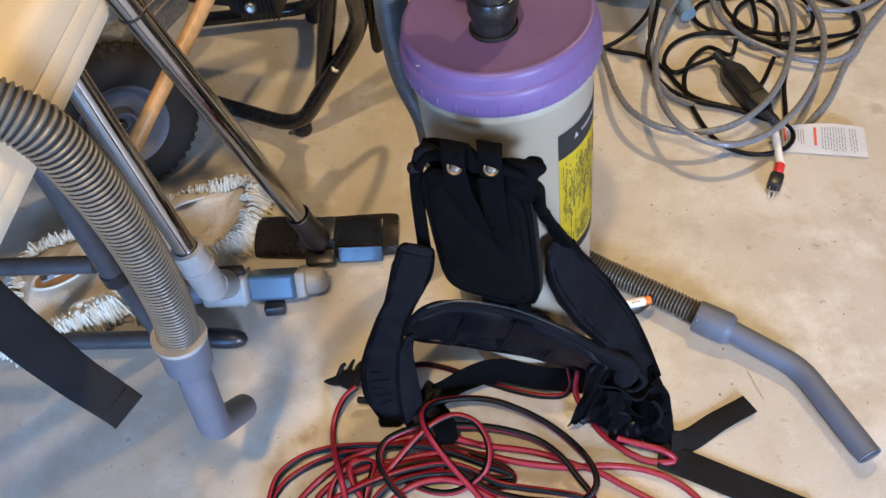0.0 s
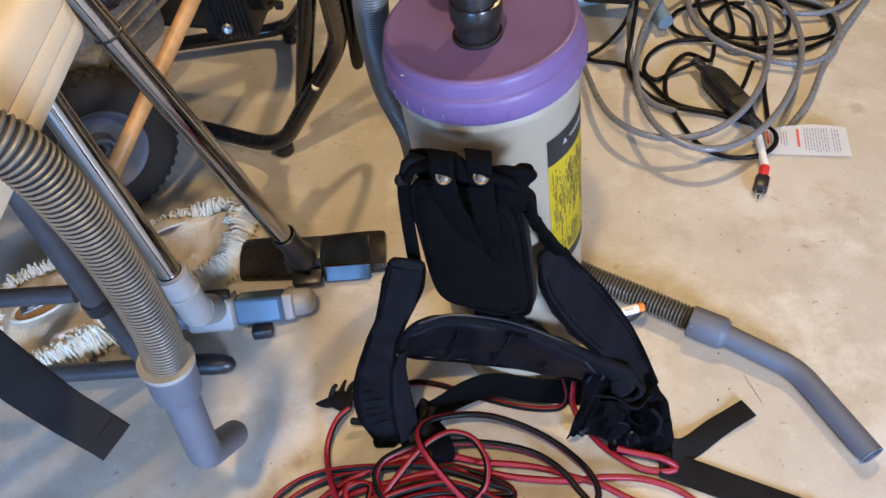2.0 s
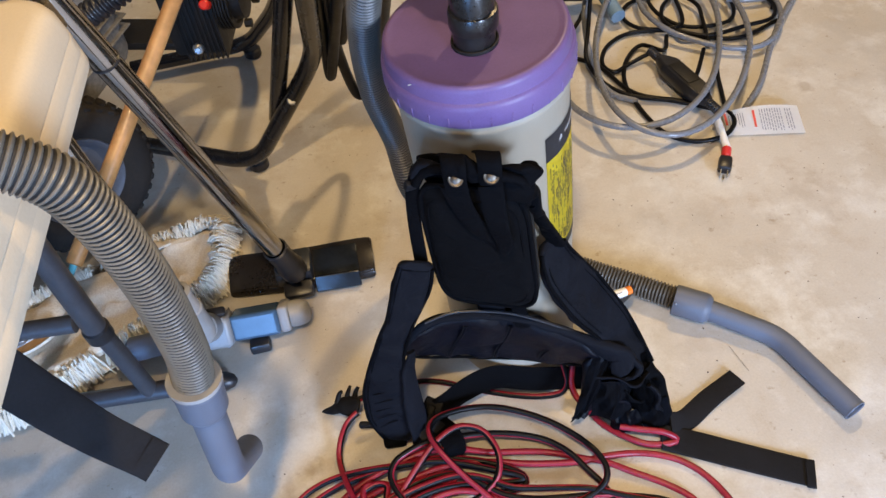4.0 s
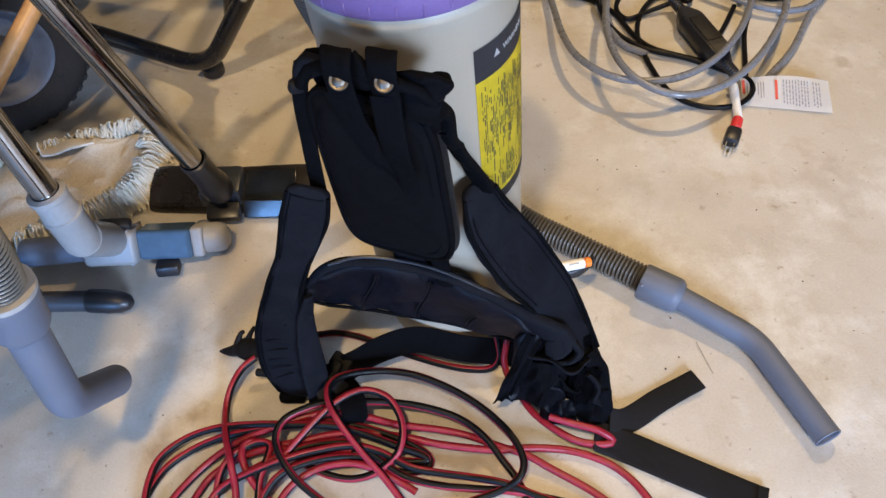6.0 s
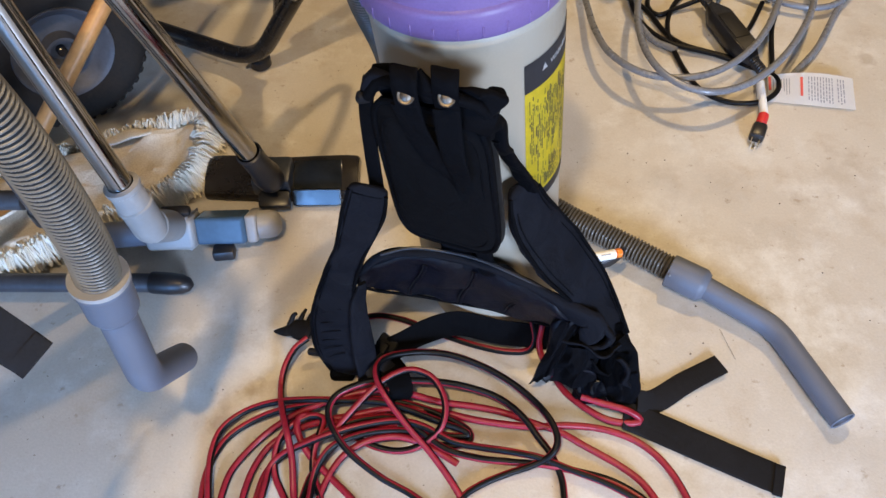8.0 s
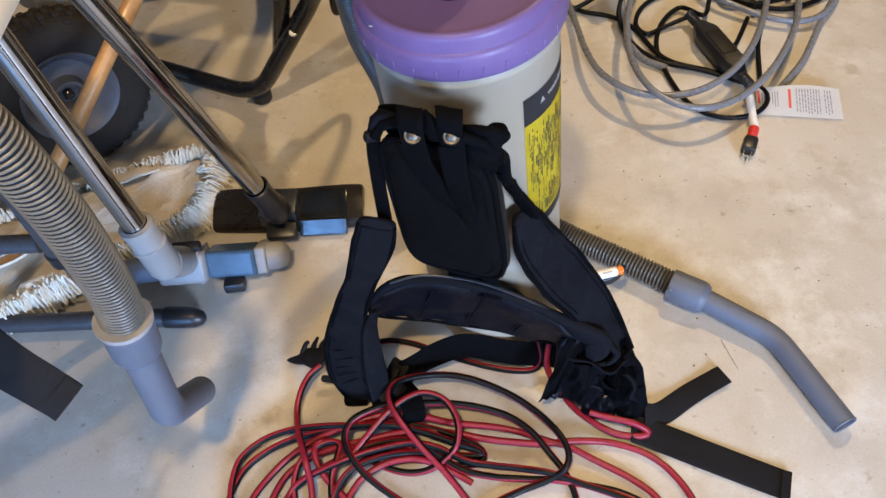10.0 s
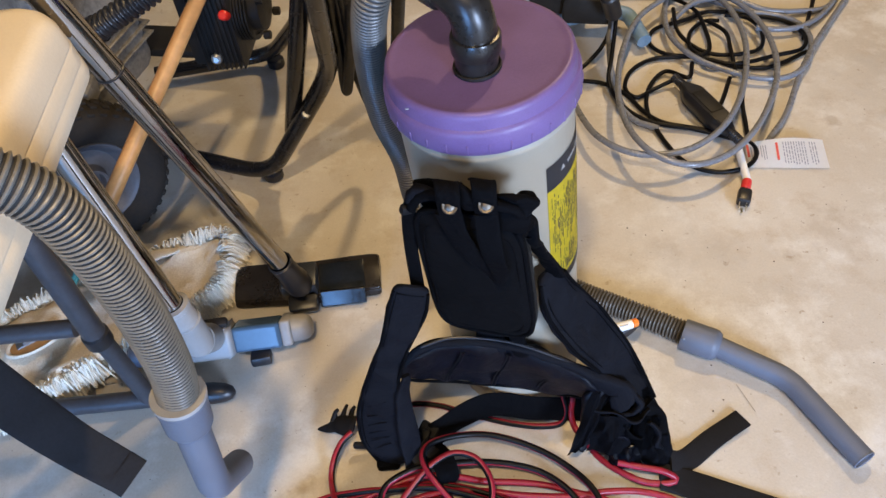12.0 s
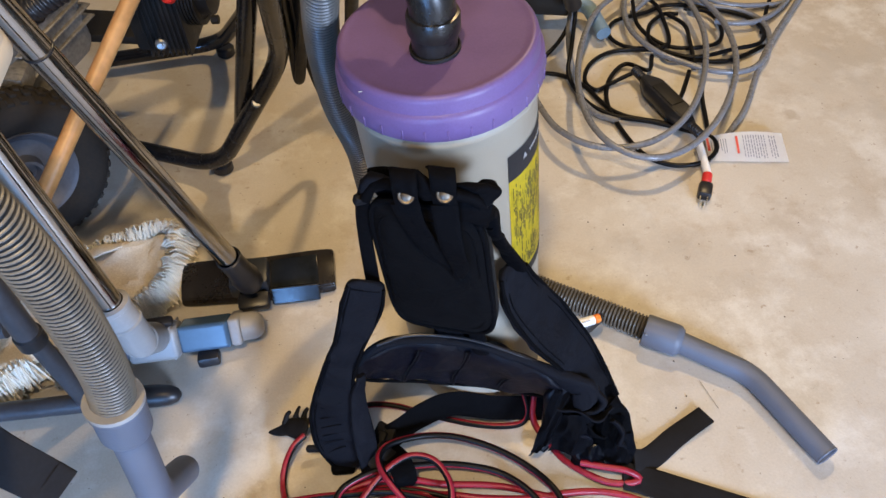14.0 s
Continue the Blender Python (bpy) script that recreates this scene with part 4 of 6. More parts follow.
# ---- two chrome wands with floor tools ----
def floor_tool_black():
    t = thing("wide_floor_tool", "chrome wand with a wide glossy black floor head", "vacuum head", "floor tools")
    lo, hi = Vector((-0.282, 0.903, 0.085)), Vector((-0.412, 0.761, 0.82))
    d = (hi - lo).normalized()
    part("wand_tube", rod(lo + d * 0.045, hi, 0.0168, 28, 0.001), CHROME, t, "shiny chrome wand tube")
    part("tube_ring", rod(lo + d * 0.548, lo + d * 0.552, 0.0182, 28, 0.001), BLACK_PLASTIC, t)
    neck = lathe([(0.0, -0.03), (0.018, -0.03), (0.023, -0.02), (0.0245, 0.0), (0.0225, 0.012), (0.0205, 0.02), (0.0205, 0.06), (0.0215, 0.068), (0.0185, 0.07)], 28)
    neck.transform(axis_pose(lo, d))
    part("neck", neck, BLACK_PLASTIC, t)
    # head: a long low body, its front sloping, two windows on it
    m = pose(-0.276, 0.957, 0, 0, 0, 2)
    bm = bmesh.new()
    prof = [(-0.049, 0.004), (-0.049, 0.012), (-0.044, 0.020), (-0.015, 0.030), (0.02, 0.032), (0.036, 0.027), (0.043, 0.016), (0.043, 0.004)]
    rings = []
    n = 24
    for i in range(n + 1):
        x = -0.134 + 0.268 * i / n
        e = abs(x) / 0.134
        k = 1 - 0.06 * e ** 10
        rings.append([bm.verts.new((x, y * k + 0.012 * math.sin(e * 1.2) * (1 if x < 0 else 0.2), z * (1 - 0.10 * e ** 10))) for y, z in prof])
    for a, b in zip(rings, rings[1:]):
        for j in range(len(prof)):
            j2 = (j + 1) % len(prof)
            bm.faces.new((a[j], b[j], b[j2], a[j2]))
    bm.faces.new(rings[0])
    bm.faces.new(rings[-1][::-1])
    bmesh.ops.recalc_face_normals(bm, faces=bm.faces)
    bmesh.ops.bevel(bm, geom=[e for e in bm.edges if e.calc_face_angle(0) > 0.6], offset=0.0022, segments=2, affect="EDGES")
    bm.transform(m)
    head = part("head", bm, TOOL_BLACK, t, "glossy black floor head")
    part("window", block(0.083, 0.056, 0.004, 0.002, m @ pose(0.065, -0.0105, 0.0305, 17, 0, 0)), SMOKE, head, "smoked glossy cover reflecting blue daylight")
    part("front_window", block(0.083, 0.008, 0.030, 0.002, m @ pose(0.065, -0.0505, 0.0195, -33, 0, -1.5)), SMOKE_STRIP, head, "glossy front strip reflecting daylight", False)
    yoke = block(0.068, 0.062, 0.04, 0.008, m @ pose(-0.012, -0.012, 0.032, 0, 0, 0))
    part("yoke", yoke, SLATE, t, "dark slate swivel yoke")
    part("pedal", block(0.054, 0.03, 0.022, 0.006, m @ pose(-0.006, -0.058, 0.022, 18, 0, 0)), BLACK_PLASTIC, t)
    part("screw", rod(m @ Vector((0.026, -0.041, 0.026)), m @ Vector((0.026, -0.044, 0.03)), 0.004, 10, 0.001), STEEL, t)


floor_tool_black()


def floor_tool_grey():
    t = thing("small_floor_tool", "chrome wand with a small light grey brush head", "vacuum head", "floor tools")
    lo, hi = Vector((-0.4045, 0.722, 0.25)), Vector((-0.4745, 0.755, 0.755))
    hi = lo + (Vector((-0.46, 0.748, 0.65)) - Vector((-0.377, 0.709, 0.05))).normalized() * 0.47
    d = (hi - lo).normalized()
    part("wand_tube", rod(lo, hi, 0.0168, 28, 0.001), CHROME, t, "shiny chrome wand tube")
    neck = lathe([(0.0, -0.075), (0.02, -0.075), (0.024, -0.06), (0.024, -0.02), (0.0255, -0.018), (0.0255, -0.014), (0.0235, -0.012), (0.0225, 0.015), (0.0245, 0.017), (0.0245, 0.024), (0.018, 0.026)], 28)
    neck.transform(axis_pose(lo, d))
    part("neck", neck, LIGHT_GREY, t, "light grey swivel neck")
    a, b = Vector((-0.475, 0.822, 0.036)), Vector((-0.262, 0.842, 0.033))
    u = (b - a)
    face = Vector((-0.04, -0.84, 0.545)).normalized()

    def along(k):
        return axis_pose(a + u * k, face, face.cross(u.normalized()))

    part("swivel", rod(lo - d * 0.06, a + u * 0.2 + Vector((0, 0, 0.012)), 0.0255, 24, 0.006), LIGHT_GREY, t)
    part("shoe", block(0.084, 0.056, 0.050, 0.009, along(0.19), 3), LIGHT_GREY, t)
    part("shoe_seam", block(0.003, 0.0575, 0.0515, 0.0008, along(0.345), 1), INK, t)
    part("foot_pedal", block(0.048, 0.018, 0.012, 0.005, pose(-0.420, 0.832, 0.078, 0, 4, 6)), BLACK_PLASTIC, t, "black foot pedal")
    part("brush_body", block(0.084, 0.047, 0.045, 0.006, along(0.575), 3), BRUSH_BLUE, t, "glossy blue-grey brush body", False)
    part("brush_band", block(0.020, 0.048, 0.046, 0.006, along(0.81), 3), LIGHT_GREY, t)
    cap = lathe([(0.0235, 0), (0.0235, 0.016), (0.021, 0.027), (0.014, 0.034), (0, 0.036)], 24)
    cap.transform(axis_pose(a + u * 0.85, u))
    part("end_cap", cap, LIGHT_GREY, t)
    part("brush_tab", block(0.036, 0.026, 0.020, 0.005, pose(-0.350, 0.796, 0.016, -12, 0, 6)), BLACK_PLASTIC, t)
    part("tail_body", rod(a + Vector((-0.10, -0.008, -0.004)), a, 0.022, 20, 0.006), WAND_GREY, t)


floor_tool_grey()


# ---- folding table ----
def folding_table():
    t = thing("folding_table", "cream plastic folding table on dark steel legs", "table")
    x1, y1, z = -0.360, 0.757, 0.742
    x0, y0 = -1.35, -1.15
    bm = bmesh.new()

    def ring(off, zz, rad):
        out = []
        for cx, cy, a0 in ((x1 - off - rad, y1 - off - rad, 0), (x0 + off + rad, y1 - off - rad, 90), (x0 + off + rad, y0 + off + rad, 180), (x1 - off - rad, y0 + off + rad, 270)):
            for k in range(9):
                a = radians(a0 + 90 * k / 8)
                out.append(bm.verts.new((cx + rad * math.cos(a), cy + rad * math.sin(a), zz)))
        return out

    levels = [(0.010, 0.668), (0.0, 0.667), (-0.001, 0.671), (0.0005, 0.684), (0.0016, 0.6855), (0.0016, 0.6865), (0.0009, 0.6875), (0.0025, 0.704), (0.0039, 0.7055), (0.0039, 0.7065), (0.0032, 0.7075), (0.006, 0.726), (0.010, 0.735), (0.016, 0.7405), (0.024, 0.742), (0.05, 0.742)]
    rings = [ring(o, zz, max(0.012, 0.045 - o * 0.4)) for o, zz in levels]
    for a, b in zip(rings, rings[1:]):
        for k in range(len(a)):
            bm.faces.new((a[k], a[(k + 1) % len(a)], b[(k + 1) % len(a)], b[k]))
    bm.faces.new(rings[-1])
    under = ring(0.012, 0.70, 0.04)
    for k in range(len(under)):
        bm.faces.new((under[k], rings[0][k], rings[0][(k + 1) % len(under)], under[(k + 1) % len(under)])[::-1])
    bm.faces.new(under[::-1])
    bmesh.ops.recalc_face_normals(bm, faces=bm.faces)
    part("tabletop", bm, TABLE_PLASTIC, t, "cream blow-moulded plastic tabletop with ribbed edge")
    lx, ly = -0.545, 0.735
    part("leg", rod((lx, ly - 0.004, 0.70), (lx - 0.002, ly, 0.195), 0.0175, 20), LEG_STEEL, t)
    part("leg", rod((lx - 0.002, ly, 0.25), (lx + 0.012, ly + 0.0, 0.02), 0.0145, 20), LEG_STEEL, t)
    part("leg_collar", rod((lx - 0.002, ly, 0.186), (lx - 0.002, ly, 0.214), 0.0205, 20, 0.003), BLACK_PLASTIC, t)
    part("leg", rod((-1.15, ly - 0.004, 0.70), (-1.15, ly, 0.02), 0.0165, 20), LEG_STEEL, t)
    part("foot_bar", rod((-1.25, ly, 0.017), (-0.45, ly, 0.017), 0.0155, 20), LEG_STEEL, t)
    cap = lathe([(0.0175, 0), (0.018, 0.004), (0.018, 0.03), (0.016, 0.05), (0.011, 0.062), (0.004, 0.067), (0, 0.068)], 20)
    cap.transform(axis_pose((-0.455, ly, 0.018), (1, -0.06, 0)))
    part("foot_cap", cap, BLACK_PLASTIC, t, "black rounded plastic foot cap")
    part("cross_bar", rod((-1.15, ly + 0.02, 0.205), (lx - 0.04, ly + 0.022, 0.20), 0.0145, 18), LEG_STEEL, t)
    # the far pair of legs
    part("leg", rod((lx, -1.0, 0.70), (lx, -1.0, 0.02), 0.0165, 20), LEG_STEEL, t)
    part("leg", rod((-1.15, -1.0, 0.70), (-1.15, -1.0, 0.02), 0.0165, 20), LEG_STEEL, t)
    part("foot_bar", rod((-1.25, -1.0, 0.017), (-0.45, -1.0, 0.017), 0.0155, 20), LEG_STEEL, t)
    return t


folding_table()


def hanging_strap():
    s = thing("hanging_strap", "flat black webbing strap hanging from under the table", "strap")
    part("webbing", band([(-0.62, 0.56, 0.705), (-0.56, 0.52, 0.64), (-0.47, 0.455, 0.54), (-0.40, 0.415, 0.465), (-0.343, 0.388, 0.423)], [0.05, 0.056, 0.052, 0.046, 0.042], 0.004, [(0.1, 0.75, 0.6)] * 5, wave=0.003), WEBBING, s)
    part("hem", band([(-0.355, 0.394, 0.431), (-0.342, 0.387, 0.422)], 0.043, 0.007, (0.1, 0.75, 0.6)), WEBBING, s)


hanging_strap()


# ---- pressure washer ----
def pressure_washer():
    w = thing("pressure_washer", "black tube-framed pressure washer with knobbly wheel and pump", "pressure washer")
    r = 0.0165
    f1 = rounded_path([(-0.86, 1.46, 0.034), (-0.60, 1.345, 0.034), (-0.362, 1.236, 0.034), (-0.186, 1.178, 0.315), (-0.149, 0.963, 0.62)], 0.07, 10)
    fr = part("frame_tube", sweep(bmesh.new(), f1, r, 20), BLACK_PAINT, w, "glossy black bent frame tube")
    f2 = rounded_path([(-0.671, 1.631, 0.034), (-0.394, 1.662, 0.034), (-0.295, 1.56, 0.18), (-0.227, 1.426, 0.36)], 0.06, 8)
    part("frame_tube", sweep(bmesh.new(), f2, r, 20), BLACK_PAINT, w)
    part("frame_tube", rod((-0.298, 1.254, 0.13), (-0.18, 1.08, 0.56), r * 0.95, 18), BLACK_PAINT, w)
    for p in ((-0.365, 1.262, 0.014), (-0.389, 1.661, 0.014)):
        part("rubber_foot", rod((p[0], p[1], 0.0), (p[0], p[1], 0.024), 0.021, 18, 0.004), BLACK_PLASTIC, w)
    part("bolt", rod((-0.250, 1.196, 0.212), (-0.2475, 1.1815, 0.2245), 0.0085, 12, 0.002), STEEL, w)
    # pump: a finned crankcase with a round head at its side
    m = pose(-0.395, 1.345, 0.356, 0, 0, -6) @ Matrix.Diagonal((0.76, 1, 0.92, 1))
    pump = part("pump", block(0.13, 0.13, 0.17, 0.012, m), PUMP_BLACK, w, "black finned pump")
    for i in range(9):
        part("fin", block(0.004, 0.142, 0.182, 0.001, m @ pose(-0.03 + i * 0.0115, 0.0, 0.0), 1), PUMP_BLACK, pump)
    for i in range(8):
        part("fin", block(0.0035, 0.134, 0.016, 0.001, m @ pose(-0.062 + i * 0.0046, -0.002, 0.084), 1), PUMP_BLACK, pump)
    head = lathe([(0, 0), (0.062, 0), (0.062, 0.03), (0.05, 0.034), (0.05, 0.06), (0.03, 0.066), (0, 0.066)], 28)
    head.transform(m @ pose(0.062, 0.0, 0.01, 0, 90, 0))
    part("pump_head", head, PUMP_BLACK, pump)
    for i in range(6):
        rib = lathe([(0.058, 0), (0.068, 0), (0.068, 0.003), (0.058, 0.003)], 28)
        rib.transform(m @ pose(0.058 + i * 0.0075, 0.0, 0.01, 0, 90, 0))
        part("fin", rib, PUMP_BLACK, pump)
    for k, (y, z) in enumerate(((-0.04, 0.045), (0.04, 0.05), (-0.045, -0.03), (0.04, -0.035))):
        part("head_bolt", rod(m @ Vector((0.12, y, z)), m @ Vector((0.138, y, z)), 0.008, 6, 0.001), PUMP_BLACK, pump)
    part("outlet", rod(m @ Vector((0.10, 0.03, 0.07)), m @ Vector((0.165, 0.05, 0.075)), 0.016, 16, 0.003), BLACK_PLASTIC, pump)
    c = Vector((-0.361, 1.246, 0.396))
    part("oil_cap", join(rod(c + Vector((0, 0.03, -0.012)), c + Vector((0, 0.006, 0.004)), 0.0088, 18, 0.003)), RED_CAP, pump, "red oil cap")
    c = Vector((-0.404, 1.284, 0.296))
    part("drain_bolt", join(rod(c + Vector((0, 0.01, 0)), c + Vector((0.001, -0.014, 0.003)), 0.0105, 18, 0.003), rod(c + Vector((0, -0.004, 0)), c + Vector((0.001, -0.018, 0.005)), 0.006, 6, 0.001)), STEEL, pump, "bright steel drain bolt")
    # engine behind the wands
    e = pose(-0.69, 1.40, 0.33, 0, 0, -20)
    eng = part("engine", join(block(0.16, 0.2, 0.30, 0.03, e), block(0.11, 0.06, 0.24, 0.02, e @ pose(0.02, -0.11, 0.02)), block(0.2, 0.14, 0.06, 0.02, e @ pose(0.0, 0.0, 0.17))), ALUMINIUM, w, "dull grey cast aluminium engine")
    for i in range(5):
        part("cooling_fin", block(0.175, 0.215, 0.005, 0.002, e @ pose(0, 0, -0.08 + i * 0.024), 1), ALUMINIUM, eng)
    part("engine_cover", block(0.22, 0.22, 0.16, 0.04, e @ pose(-0.10, -0.04, 0.22)), PUMP_BLACK, eng)
    part("carburettor", join(block(0.06, 0.07, 0.05, 0.01, e @ pose(0.07, -0.13, -0.06, 0, 10, 20)), rod(e @ Vector((0.07, -0.16, -0.06)), e @ Vector((0.11, -0.20, -0.09)), 0.011, 12, 0.002)), ALUMINIUM, eng)
    part("engine_base", block(0.34, 0.09, 0.02, 0.006, pose(-0.55, 1.50, 0.20, 0, 0, -14)), PUMP_BLACK, w)
    part("intake_hose", ribbed([(-0.555, 1.175, 0.44), (-0.507, 1.175, 0.465), (-0.449, 1.186, 0.49), (-0.383, 1.202, 0.52)], 0.0215, 0.011, 0.005, 18), BLACK_PLASTIC, w, "black corrugated hose")
    cl = smooth_path([(-0.555, 1.175, 0.44), (-0.541, 1.175, 0.447)], 0.002)
    part("hose_cuff", sweep(bmesh.new(), cl, 0.024, 18), BLACK_PLASTIC, w)
    # wheel
    ctr, ax = Vector((-0.675, 1.144, 0.155)), Vector((0.62, -0.77, 0.05)).normalized()
    W = axis_pose(ctr, ax)
    wh = new("wheel")
    wh.parent = w
    R, hw = 0.152, 0.044
    prof = [(0.082, hw * 0.62), (0.095, hw * 0.85), (0.115, hw), (0.134, hw * 0.92), (0.145, hw * 0.66), (0.149, 0.0), (0.145, -hw * 0.66), (0.134, -hw * 0.92), (0.115, -hw), (0.095, -hw * 0.85), (0.082, -hw * 0.62)]
    ty = lathe(prof + [prof[0]], 56)
    ty.transform(W)
    tyre = part("tyre", ty, RUBBER, wh, "dusty black knobbly tyre")
    kb = block(0.013, 0.017, 0.008, 0.002, None, 1)
    me = bpy.data.meshes.new("tread_block")
    kb.to_mesh(me)
    kb.free()
    me.materials.append(RUBBER)
    for k in range(40):
        a = 2 * math.pi * k / 40
        for j, off, rr in ((0, -0.027, 0.143), (1, -0.009, 0.1485), (2, 0.009, 0.1485), (3, 0.027, 0.143)):
            o = new("tread_block", me)
            o.parent = tyre
            aa = a + (0.078 if j % 2 else 0)
            q = W @ Vector((rr * math.cos(aa), rr * math.sin(aa), off))
            d = (W.to_3x3() @ Vector((math.cos(aa), math.sin(aa), off * 8))).normalized()
            o.matrix_world = axis_pose(q, d, ax)
    rim = lathe([(0, 0.012), (0.02, 0.012), (0.024, 0.03), (0.03, 0.03), (0.034, 0.010), (0.06, 0.004), (0.07, 0.014), (0.078, 0.03), (0.086, 0.034), (0.088, 0.028), (0.084, -0.03), (0, -0.03)], 40)
    rim.transform(W)
    part("rim", rim, RIM_GREY, wh, "grey pressed wheel rim")
    part("axle", rod(ctr - ax * 0.12, ctr + ax * 0.026, 0.009, 14, 0.002), BLACK_PAINT, wh)
    part("axle_beam", rod(ctr - ax * 0.05, ctr - ax * 0.42, 0.014, 14), BLACK_PAINT, w)
    return w


pressure_washer()


def pressure_hose():
    h = thing("pressure_hose", "black rubber hose looped on the washer frame", "hose")
    loops = [
        [(-0.13, 0.966, 0.62), (-0.151, 1.089, 0.48), (-0.164, 1.185, 0.34), (-0.171, 1.223, 0.235), (-0.144, 1.154, 0.36), (-0.118, 1.051, 0.5), (-0.093, 0.94, 0.63)],
        [(-0.121, 0.964, 0.62), (-0.139, 1.102, 0.47), (-0.146, 1.204, 0.3), (-0.13, 1.253, 0.16), (-0.093, 1.214, 0.22), (-0.062, 1.097, 0.4), (-0.041, 0.965, 0.58), (-0.037, 0.928, 0.63)],
        [(-0.109, 0.926, 0.64), (-0.126, 1.068, 0.5), (-0.138, 1.156, 0.38), (-0.134, 1.18, 0.34), (-0.111, 1.096, 0.46), (-0.082, 0.921, 0.64)],
        [(-0.099, 0.924, 0.64), (-0.115, 1.033, 0.53), (-0.119, 1.098, 0.46), (-0.1, 0.996, 0.56), (-0.086, 0.921, 0.64)],
    ]
    for p in loops:
        part("hose_loop", tube(p, 0.0098, 14), CORD_BLACK, h)


pressure_hose()


# ---- machine behind the canister ----
def cleaning_machine():
    c = thing("cleaning_machine", "dark machine housing with a blue-grey bent tube", "machine")
    p = Vector((0.266, 1.7, 0.16))
    part("housing", join(block(0.26, 0.16, 0.16, 0.03, Matrix.Translation(p) @ pose(0, 0, 0.0, 0, 0, -8)), block(0.12, 0.1, 0.07, 0.015, Matrix.Translation(p) @ pose(0.10, -0.07, -0.05, 0, 0, -14))), PUMP_BLACK, c, "dark plastic machine housing")
    q = Vector((0.329, 1.638, 0.12))
    for i in range(7):
        part("vent_slat", block(0.05, 0.003, 0.004, 0.001, Matrix.Translation(q) @ pose(0.0, 0.02, 0.05 - i * 0.007, 20, 0, -10), 1), LIGHT_GREY, c)
    part("socket", rod((0.378, 1.505, 0.2), (0.402, 1.536, 0.13), 0.019, 16, 0.004), BLACK_PLASTIC, c)
    part("wand", sweep(bmesh.new(), rounded_path([(0.274, 1.661, 0.045), (0.386, 1.672, 0.045), (0.469, 1.67, 0.045), (0.488, 1.565, 0.03)], 0.03, 6), 0.0175, 18), BLUE_TUBE, c, "blue-grey bent tube")
    part("tube_joint", rod((0.422, 1.67, 0.045), (0.441, 1.671, 0.045), 0.0195, 16, 0.002), BLUE_TUBE, c)
    part("rod", rod((0.191, 1.439, 0.3), (0.203, 1.493, 0.2), 0.006, 12), LIGHT_GREY, c)


cleaning_machine()


